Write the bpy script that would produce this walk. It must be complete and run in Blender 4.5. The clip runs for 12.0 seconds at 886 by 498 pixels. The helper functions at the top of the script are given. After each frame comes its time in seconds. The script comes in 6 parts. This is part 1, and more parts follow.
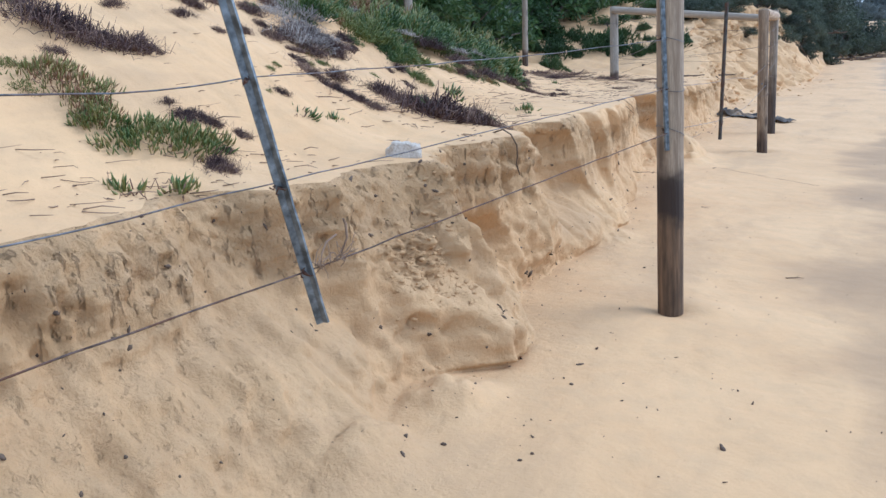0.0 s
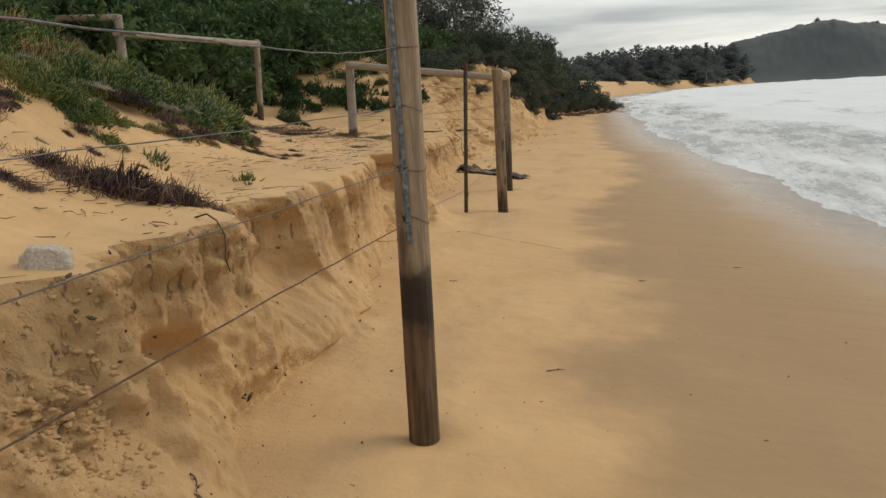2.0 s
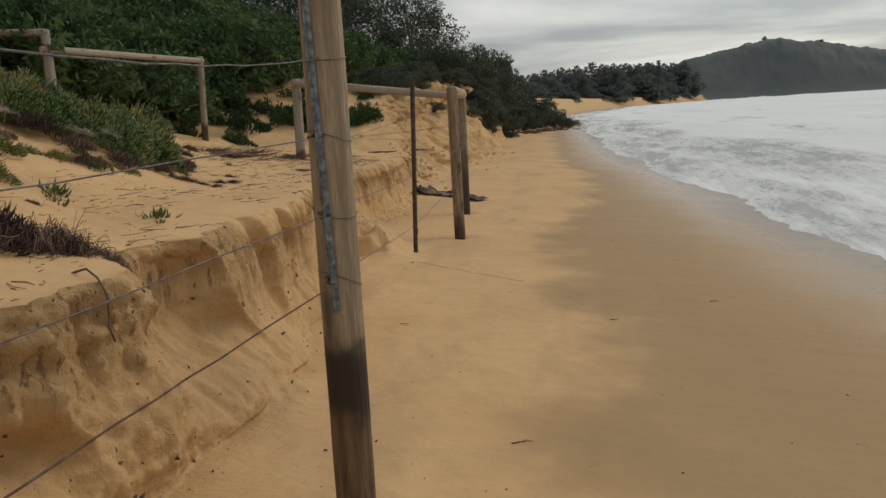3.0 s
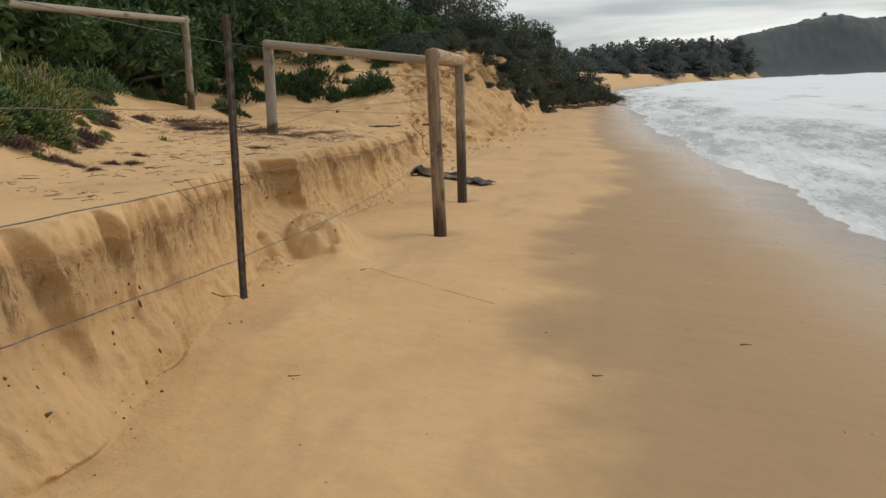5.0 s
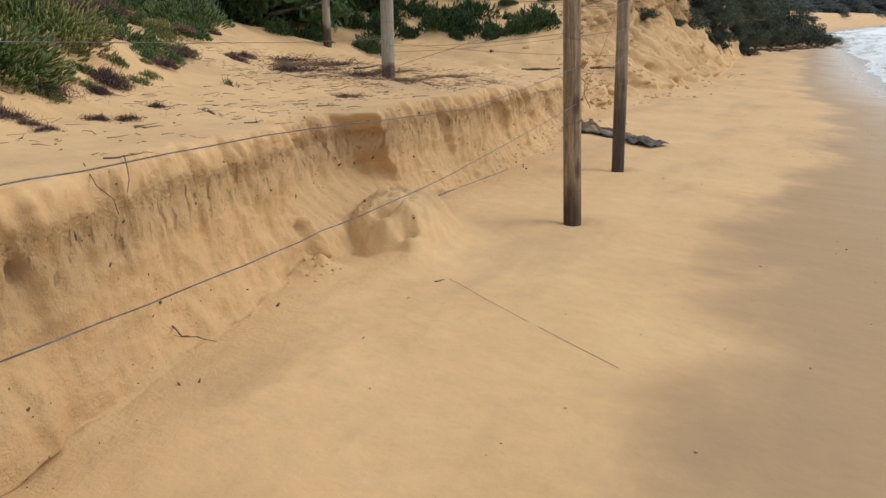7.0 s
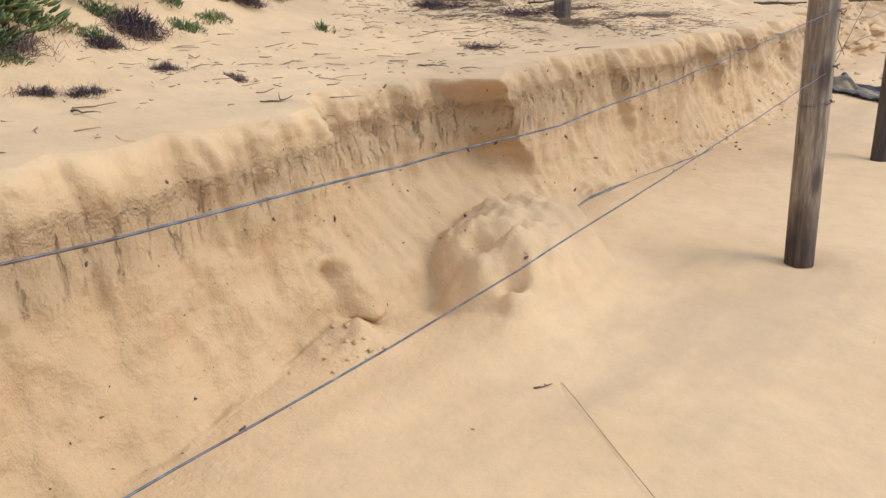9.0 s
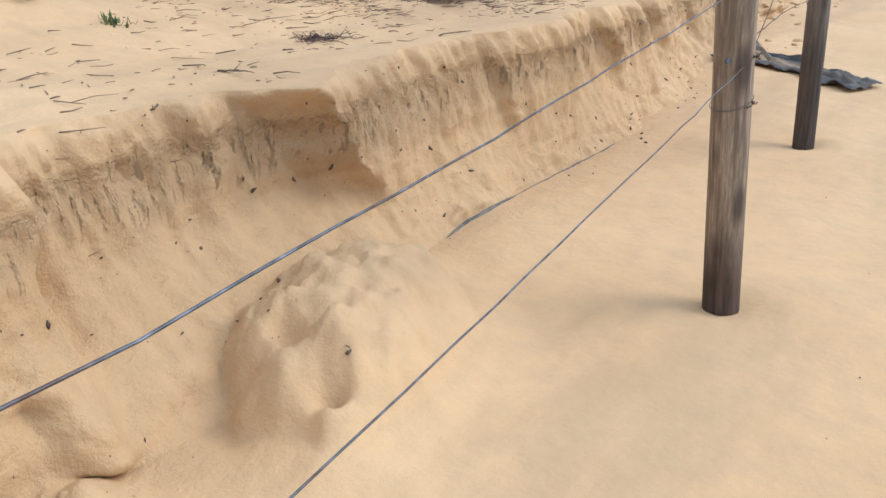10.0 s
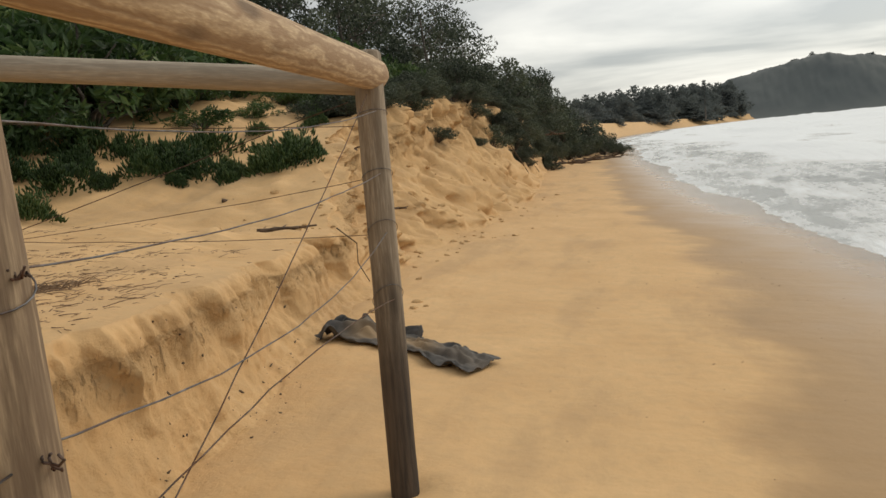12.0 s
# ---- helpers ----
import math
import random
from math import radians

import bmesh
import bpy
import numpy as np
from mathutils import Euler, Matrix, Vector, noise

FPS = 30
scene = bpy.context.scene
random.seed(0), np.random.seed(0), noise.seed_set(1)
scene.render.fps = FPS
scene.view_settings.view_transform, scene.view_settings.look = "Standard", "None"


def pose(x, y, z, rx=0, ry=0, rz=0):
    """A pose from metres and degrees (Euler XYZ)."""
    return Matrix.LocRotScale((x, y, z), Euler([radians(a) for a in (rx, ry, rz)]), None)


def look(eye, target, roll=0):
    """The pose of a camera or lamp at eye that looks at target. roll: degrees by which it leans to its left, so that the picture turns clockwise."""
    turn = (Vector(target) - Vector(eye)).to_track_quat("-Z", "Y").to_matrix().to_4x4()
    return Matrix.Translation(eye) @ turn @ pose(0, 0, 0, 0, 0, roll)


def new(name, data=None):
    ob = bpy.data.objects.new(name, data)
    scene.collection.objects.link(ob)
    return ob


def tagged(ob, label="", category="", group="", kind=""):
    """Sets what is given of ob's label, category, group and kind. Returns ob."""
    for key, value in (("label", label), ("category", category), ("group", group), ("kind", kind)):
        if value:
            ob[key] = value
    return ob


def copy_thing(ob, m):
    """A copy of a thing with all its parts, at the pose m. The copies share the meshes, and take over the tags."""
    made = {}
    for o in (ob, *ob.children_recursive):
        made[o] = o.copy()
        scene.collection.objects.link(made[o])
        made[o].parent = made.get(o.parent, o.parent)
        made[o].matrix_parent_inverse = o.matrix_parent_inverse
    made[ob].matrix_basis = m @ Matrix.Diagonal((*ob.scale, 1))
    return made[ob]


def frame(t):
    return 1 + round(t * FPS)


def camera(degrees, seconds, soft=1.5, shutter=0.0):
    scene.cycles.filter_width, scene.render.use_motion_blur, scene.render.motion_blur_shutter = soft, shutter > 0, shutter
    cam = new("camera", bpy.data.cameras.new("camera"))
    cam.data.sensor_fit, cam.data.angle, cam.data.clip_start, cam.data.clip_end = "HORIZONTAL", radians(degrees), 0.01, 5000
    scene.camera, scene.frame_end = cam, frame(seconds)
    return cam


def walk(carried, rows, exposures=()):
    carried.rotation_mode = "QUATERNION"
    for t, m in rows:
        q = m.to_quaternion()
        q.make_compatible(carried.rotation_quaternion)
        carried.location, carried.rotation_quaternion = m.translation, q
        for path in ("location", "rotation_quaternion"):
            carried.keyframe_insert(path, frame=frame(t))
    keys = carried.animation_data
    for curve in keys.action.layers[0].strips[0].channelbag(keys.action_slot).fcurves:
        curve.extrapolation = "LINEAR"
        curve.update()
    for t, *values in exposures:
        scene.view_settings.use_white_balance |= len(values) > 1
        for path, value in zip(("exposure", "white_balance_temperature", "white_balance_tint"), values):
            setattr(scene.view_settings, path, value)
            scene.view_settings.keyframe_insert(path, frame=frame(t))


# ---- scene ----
cam = camera(57.3, 12.0)
EXPOSURES = [(0, 0.98, 5050, 10), (0.5, 0.95, 5800, 10), (1.0, 0.85, 6900, 10), (1.5, 0.42, 7500, 10), (2.5, 0.0, 7600, 10), (3.2, -0.2, 7500, 10), (4.6, 0.18, 7400, 10), (5.0, 0.18, 7300, 10), (5.5, -0.15, 7500, 10), (6.0, -0.08, 7500, 10), (6.5, 0.38, 7150, 10), (7.5, 0.6, 6450, 10), (9.3, 1.02, 5600, 10), (10.5, 1.0, 5450, 10), (11.0, 1.0, 5200, 10), (11.5, 0.8, 7100, 10), (12, 0.28, 7800, 10)]
PATH = [
    (0, (0.642, 0.987, 1.344), (-0.449, 2.605, 0.904), -4.3),
    (0.5, (0.598, 1.129, 1.359), (-0.36, 2.837, 0.954), -3.3),
    (1, (0.454, 1.363, 1.383), (-0.322, 3.168, 1.006), -3.3),
    (1.5, (0.403, 1.582, 1.395), (-0.249, 3.437, 1.028), -3.8),
    (2, (0.357, 1.912, 1.408), (-0.185, 3.802, 1.046), -3.4),
    (2.5, (0.266, 2.213, 1.419), (-0.198, 4.125, 1.06), -3.6),
    (3, (0.241, 2.612, 1.432), (-0.203, 4.534, 1.105), -3.6),
    (3.2, (0.262, 2.794, 1.451), (-0.197, 4.717, 1.144), -3.6),
    (4.8, (0.471, 4.281, 1.354), (-0.147, 6.15, 0.998), -2.6),
    (5, (0.506, 4.499, 1.357), (-0.041, 6.384, 0.972), -2.6),
    (5.5, (0.546, 5.022, 1.298), (0.146, 6.933, 0.864), -2.2),
    (6, (0.489, 5.578, 1.278), (-0.042, 7.454, 0.83), -2.7),
    (6.5, (0.39, 6.098, 1.284), (-0.333, 7.913, 0.852), -3.1),
    (7, (0.253, 6.658, 1.285), (-0.692, 8.347, 0.78), -2.2),
    (7.5, (0.05, 7.112, 1.286), (-1.085, 8.659, 0.72), -3.1),
    (7.7, (-0.021, 7.309, 1.289), (-1.209, 8.812, 0.716), -3.2),
    (9.3, (-0.566, 8.822, 1.256), (-1.906, 10.153, 0.597), -2.7),
    (9.5, (-0.667, 9.022, 1.243), (-1.969, 10.377, 0.558), -2.8),
    (10, (-0.825, 9.521, 1.253), (-2.013, 10.96, 0.533), -4.3),
    (10.5, (-0.933, 10.021, 1.255), (-2.026, 11.561, 0.597), -4.8),
    (11, (-0.978, 10.502, 1.308), (-1.889, 12.217, 0.832), -5.6),
    (11.5, (-0.95, 10.97, 1.343), (-1.698, 12.799, 1.036), -5.9),
    (12, (-0.936, 11.395, 1.375), (-1.485, 13.302, 1.13), -5.8),
]
walk(cam, [(t, look(eye, target, roll)) for t, eye, target, roll in PATH], EXPOSURES)

# ---- world, sun ----
def sky_world():
    w = bpy.data.worlds.new("overcast_sky")
    scene.world = w
    w.use_nodes = True
    nt = w.node_tree
    nt.nodes.clear()
    N, L = nt.nodes.new, nt.links.new
    out, bg = N("ShaderNodeOutputWorld"), N("ShaderNodeBackground")
    sky = N("ShaderNodeTexSky")
    sky.sky_type, sky.sun_disc = "NISHITA", False
    sky.sun_elevation, sky.sun_rotation = radians(SUN_ELEV), radians(SUN_AZ)
    tc, sep = N("ShaderNodeTexCoord"), N("ShaderNodeSeparateXYZ")
    L(tc.outputs["Generated"], sep.inputs[0])
    lift = N("ShaderNodeMath")
    lift.operation, lift.inputs[1].default_value = "ADD", 0.10
    L(sep.outputs["Z"], lift.inputs[0])
    flat = N("ShaderNodeMath")
    flat.operation, flat.inputs[1].default_value = "MAXIMUM", 0.05
    L(lift.outputs[0], flat.inputs[0])
    dx, dy = N("ShaderNodeMath"), N("ShaderNodeMath")
    comb = N("ShaderNodeCombineXYZ")
    for m, axis in ((dx, "X"), (dy, "Y")):
        m.operation = "DIVIDE"
        L(sep.outputs[axis], m.inputs[0])
        L(flat.outputs[0], m.inputs[1])
        L(m.outputs[0], comb.inputs[axis])
    cl = N("ShaderNodeTexNoise")
    cl.inputs["Scale"].default_value, cl.inputs["Detail"].default_value = 0.42, 7
    cl.inputs["Distortion"].default_value = 0.35
    L(comb.outputs[0], cl.inputs["Vector"])
    ramp = N("ShaderNodeValToRGB")
    ramp.color_ramp.elements[0].position, ramp.color_ramp.elements[0].color = 0.42, (0.37, 0.43, 0.51, 1)
    ramp.color_ramp.elements[1].position, ramp.color_ramp.elements[1].color = 0.62, (0.90, 0.97, 1.05, 1)
    L(cl.outputs["Fac"], ramp.inputs["Fac"])
    # dim Nishita light shows through the cloud cover
    tone = N("ShaderNodeMix")
    tone.data_type = "RGBA"
    tone.inputs["Factor"].default_value = 0.84
    dim = N("ShaderNodeVectorMath")
    dim.operation = "SCALE"
    dim.inputs["Scale"].default_value = 0.10
    L(sky.outputs[0], dim.inputs[0])
    L(dim.outputs[0], tone.inputs["A"])
    L(ramp.outputs[0], tone.inputs["B"])
    # the cloud is thinner and brighter round the hidden sun
    e, a = radians(SUN_ELEV), radians(SUN_AZ)
    dot = N("ShaderNodeVectorMath")
    dot.operation = "DOT_PRODUCT"
    dot.inputs[1].default_value = (math.sin(a) * math.cos(e), math.cos(a) * math.cos(e), math.sin(e))
    L(tc.outputs["Generated"], dot.inputs[0])
    glow = N("ShaderNodeMapRange")
    glow.interpolation_type = "SMOOTHSTEP"
    for key, v in zip(("From Min", "From Max", "To Min", "To Max"), (0.3, 0.97, 0.80, 1.3)):
        glow.inputs[key].default_value = v
    L(dot.outputs["Value"], glow.inputs["Value"])
    gain = N("ShaderNodeVectorMath")
    gain.operation = "SCALE"
    L(tone.outputs["Result"], gain.inputs[0])
    L(glow.outputs[0], gain.inputs["Scale"])
    L(gain.outputs[0], bg.inputs["Color"])
    bg.inputs["Strength"].default_value = 1.0
    L(bg.outputs[0], out.inputs[0])
    lamp = bpy.data.lights.new("sun", "SUN")
    lamp.energy, lamp.angle, lamp.color = 1.05, radians(32), (1.0, 0.94, 0.85)
    ob = new("sun", lamp)
    e, a = radians(SUN_ELEV), radians(SUN_AZ)
    way = Vector((math.sin(a) * math.cos(e), math.cos(a) * math.cos(e), math.sin(e)))
    ob.matrix_world = look(way * 60, (0, 0, 0))


SUN_ELEV, SUN_AZ = 38.0, 46.0
sky_world()


# ---- mesh helpers ----
rng = np.random.default_rng(7)
MESHES = {}


def mesh_from(name, verts, faces, mat=None, smooth=True):
    me = bpy.data.meshes.new(name)
    me.from_pydata([tuple(v) for v in np.asarray(verts, float).tolist()], [], [tuple(f) for f in faces])
    me.validate(verbose=False)
    me.update()
    if smooth:
        me.polygons.foreach_set("use_smooth", [True] * len(me.polygons))
    if mat:
        me.materials.append(mat)
    return me


def part(name, me, parent, label="", m=None):
    ob = new(name, me)
    ob.parent = parent
    if m is not None:
        ob.matrix_basis = m
    return tagged(ob, label) if label else ob


def thing(name, me, label, category, group="", kind="", m=None):
    ob = new(name, me)
    if m is not None:
        ob.matrix_basis = m
    return tagged(ob, label, category, group, kind)


def grid_faces(rows, cols, base=0):
    i, j = np.meshgrid(np.arange(rows - 1), np.arange(cols - 1), indexing="ij")
    a = base + i * cols + j
    return np.stack([a, a + 1, a + cols + 1, a + cols], -1).reshape(-1, 4).tolist()


def tube(points, radii, sides=6, closed=True):
    """Verts and faces of a tube along points."""
    pts = [Vector(p) for p in points]
    n = len(pts)
    rad = radii if hasattr(radii, "__len__") else [radii] * n
    V, F = [], []
    for i, p in enumerate(pts):
        d = (pts[min(i + 1, n - 1)] - pts[max(i - 1, 0)]).normalized()
        ref = Vector((0, 0, 1)) if abs(d.z) < 0.9 else Vector((1, 0, 0))
        a = d.cross(ref).normalized()
        b = d.cross(a)
        for k in range(sides):
            t = 2 * math.pi * k / sides
            V.append(tuple(p + (a * math.cos(t) + b * math.sin(t)) * rad[i]))
    for i in range(n - 1):
        for k in range(sides):
            F.append((i * sides + k, i * sides + (k + 1) % sides, (i + 1) * sides + (k + 1) % sides, (i + 1) * sides + k))
    if closed:
        F.append(tuple(range(sides))[::-1])
        F.append(tuple((n - 1) * sides + k for k in range(sides)))
    return V, F


def join(chunks):
    V, F = [], []
    for v, f in chunks:
        o = len(V)
        V.extend(v)
        F.extend(tuple(i + o for i in q) for q in f)
    return V, F


# vectorised value noise
def _hash(ix, iy, seed):
    h = (ix.astype(np.int64) * 374761393 + iy.astype(np.int64) * 668265263 + seed * 982451653) & 0xFFFFFFFF
    h = ((h ^ (h >> 13)) * 1274126177) & 0xFFFFFFFF
    return ((h ^ (h >> 16)) & 0xFFFF) / 65535.0 * 2 - 1


def vnoise(x, y, seed=0):
    x, y = np.broadcast_arrays(np.asarray(x, float), np.asarray(y, float))
    ix, iy = np.floor(x), np.floor(y)
    fx, fy = x - ix, y - iy
    fx, fy = fx * fx * fx * (fx * (fx * 6 - 15) + 10), fy * fy * fy * (fy * (fy * 6 - 15) + 10)
    a, b = _hash(ix, iy, seed), _hash(ix + 1, iy, seed)
    c, d = _hash(ix, iy + 1, seed), _hash(ix + 1, iy + 1, seed)
    return (a * (1 - fx) + b * fx) * (1 - fy) + (c * (1 - fx) + d * fx) * fy


def fnoise(x, y, octaves=4, seed=0, gain=0.5):
    total, amp = 0.0, 1.0
    for o in range(octaves):
        total = total + amp * vnoise(np.asarray(x) * 2 ** o + 17.3 * o, np.asarray(y) * 2 ** o - 9.1 * o, seed + o)
        amp *= gain
    return total


def smooth(a, b, x):
    t = np.clip((np.asarray(x, float) - a) / (b - a), 0, 1)
    return t * t * (3 - 2 * t)


def table(y, rows):
    ys, vs = zip(*rows)
    return np.interp(y, ys, vs)


# ---- materials ----
def material(name):
    m = bpy.data.materials.new(name)
    m.use_nodes = True
    nt = m.node_tree
    return m, nt.nodes.new, nt.links.new, nt.nodes["Principled BSDF"]


def ramp_node(N, stops):
    r = N("ShaderNodeValToRGB")
    els = r.color_ramp.elements
    while len(els) < len(stops):
        els.new(0.5)
    for e, (p, c) in zip(els, stops):
        e.position, e.color = p, (*c, 1)
    return r


def noise_node(N, L, vec, scale, detail=4, rough=0.55):
    n = N("ShaderNodeTexNoise")
    n.inputs["Scale"].default_value, n.inputs["Detail"].default_value, n.inputs["Roughness"].default_value = scale, detail, rough
    L(vec, n.inputs["Vector"])
    return n


def mix_node(N, L, fac, a, b, blend="MIX"):
    m = N("ShaderNodeMix")
    m.data_type, m.blend_type = "RGBA", blend
    for sock, v in (("Factor", fac), ("A", a), ("B", b)):
        if hasattr(v, "is_linked"):
            L(v, m.inputs[sock])
        elif isinstance(v, tuple):
            m.inputs[sock].default_value = (*v, 1)
        else:
            m.inputs[sock].default_value = v
    return m.outputs["Result"]


def math_node(N, L, op, a, b=0.0, clamp=False):
    m = N("ShaderNodeMath")
    m.operation, m.use_clamp = op, clamp
    for k, v in enumerate((a, b)):
        if hasattr(v, "is_linked"):
            L(v, m.inputs[k])
        else:
            m.inputs[k].default_value = v
    return m.outputs[0]


def remap(N, L, v, a, b, c=0.0, d=1.0):
    m = N("ShaderNodeMapRange")
    m.interpolation_type = "SMOOTHSTEP"
    L(v, m.inputs["Value"])
    for k, x in zip(("From Min", "From Max", "To Min", "To Max"), (a, b, c, d)):
        m.inputs[k].default_value = x
    return m.outputs[0]


def bump(N, L, bsdf, heights):
    """heights: (socket, strength, distance), chained."""
    last = None
    for h, s, d in heights:
        b = N("ShaderNodeBump")
        b.inputs["Strength"].default_value, b.inputs["Distance"].default_value = s, d
        L(h, b.inputs["Height"])
        if last:
            L(last, b.inputs["Normal"])
        last = b.outputs[0]
    L(last, bsdf.inputs["Normal"])


def sand_material():
    m, N, L, p = material("sand")
    geo = N("ShaderNodeNewGeometry")
    pos = geo.outputs["Position"]
    sep = N("ShaderNodeSeparateXYZ")
    L(pos, sep.inputs[0])
    big = noise_node(N, L, pos, 0.9, 5)
    mid = noise_node(N, L, pos, 9, 5)
    grain = noise_node(N, L, pos, 420, 2)
    base = ramp_node(N, [(0.3, (0.565, 0.345, 0.16)), (0.7, (0.655, 0.42, 0.207))])
    L(big.outputs["Fac"], base.inputs["Fac"])
    c = mix_node(N, L, remap(N, L, mid.outputs["Fac"], 0.35, 0.75, 0, 0.35), base.outputs["Color"], (0.46, 0.315, 0.165))
    c = mix_node(N, L, remap(N, L, grain.outputs["Fac"], 0.30, 0.42, 0.35, 0.0), c, (0.22, 0.14, 0.08))
    # damp band towards the sea
    wob = math_node(N, L, "MULTIPLY_ADD", big.outputs["Fac"], 0.12)
    wob.node.inputs[2].default_value = -0.06
    h = math_node(N, L, "ADD", sep.outputs["Z"], wob)
    along = math_node(N, L, "MULTIPLY", math_node(N, L, "MINIMUM", sep.outputs["Y"], 20.0), 0.0138)
    reach = math_node(N, L, "ADD", h, along)
    damp = remap(N, L, reach, -0.045, 0.010, 1.0, 0.0)
    smear = N("ShaderNodeMapping")
    smear.inputs["Scale"].default_value = (1.5, 0.42, 1.5)
    smear.inputs["Rotation"].default_value = (0, 0, radians(24))
    L(pos, smear.inputs["Vector"])
    c = mix_node(N, L, remap(N, L, noise_node(N, L, smear.outputs[0], 1.0, 7, 0.6).outputs["Fac"], 0.47, 0.68, 0.0, 0.5), c, (0.40, 0.26, 0.135))
    # damp cohesive sand bared by the bank's collapse, plus face shade as colour
    att = N("ShaderNodeAttribute")
    att.attribute_name = "bared"
    streak = noise_node(N, L, pos, 5.0, 8, 0.68)
    moist_shade = math_node(N, L, "MULTIPLY", att.outputs["Fac"], remap(N, L, streak.outputs["Fac"], 0.40, 0.60, 0.3, 1.35))
    c = mix_node(N, L, math_node(N, L, "MULTIPLY", moist_shade, 0.42), c, (0.48, 0.29, 0.125))
    c = mix_node(N, L, math_node(N, L, "MULTIPLY", damp, 0.75), c, (0.31, 0.20, 0.105))
    soak = remap(N, L, h, -0.52, -0.40, 1.0, 0.0)
    c = mix_node(N, L, math_node(N, L, "MULTIPLY", soak, 0.6), c, (0.16, 0.115, 0.075))
    L(c, p.inputs["Base Color"])
    L(remap(N, L, h, -0.50, -0.22, 0.16, 0.92), p.inputs["Roughness"])
    dry = math_node(N, L, "SUBTRACT", 1.0, math_node(N, L, "MULTIPLY", damp, 0.8))
    lump = math_node(N, L, "MULTIPLY", noise_node(N, L, pos, 26, 5, 0.6).outputs["Fac"], dry)
    mp = N("ShaderNodeMapping")
    mp.inputs["Scale"].default_value = (20, 30, 5)
    mp.inputs["Rotation"].default_value = (radians(14), 0, 0)
    L(pos, mp.inputs["Vector"])
    rill = noise_node(N, L, mp.outputs[0], 1.0, 6, 0.62)
    upper = remap(N, L, att.outputs["Fac"], 0.55, 1.0, 0.0, 1.0)
    rills = math_node(N, L, "MULTIPLY", rill.outputs["Fac"], upper)
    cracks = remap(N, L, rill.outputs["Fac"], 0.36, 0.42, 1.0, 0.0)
    pits = math_node(N, L, "MULTIPLY", math_node(N, L, "SUBTRACT", 1.0, cracks), upper)
    crumbly = math_node(N, L, "MULTIPLY", noise_node(N, L, pos, 34, 6, 0.7).outputs["Fac"], att.outputs["Fac"])
    # crease shade painted dark into the cracks, on the noise that dents them
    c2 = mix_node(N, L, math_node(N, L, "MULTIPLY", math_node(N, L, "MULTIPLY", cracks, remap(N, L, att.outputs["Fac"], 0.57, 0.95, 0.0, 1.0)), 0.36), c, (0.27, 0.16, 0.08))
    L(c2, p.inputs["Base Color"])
    bump(N, L, p, [(rills, 0.9, 0.03), (pits, 0.9, 0.03), (crumbly, 0.9, 0.035), (mid.outputs["Fac"], 0.35, 0.02), (lump, 0.35, 0.012), (grain.outputs["Fac"], 0.35, 0.002)])
    return m


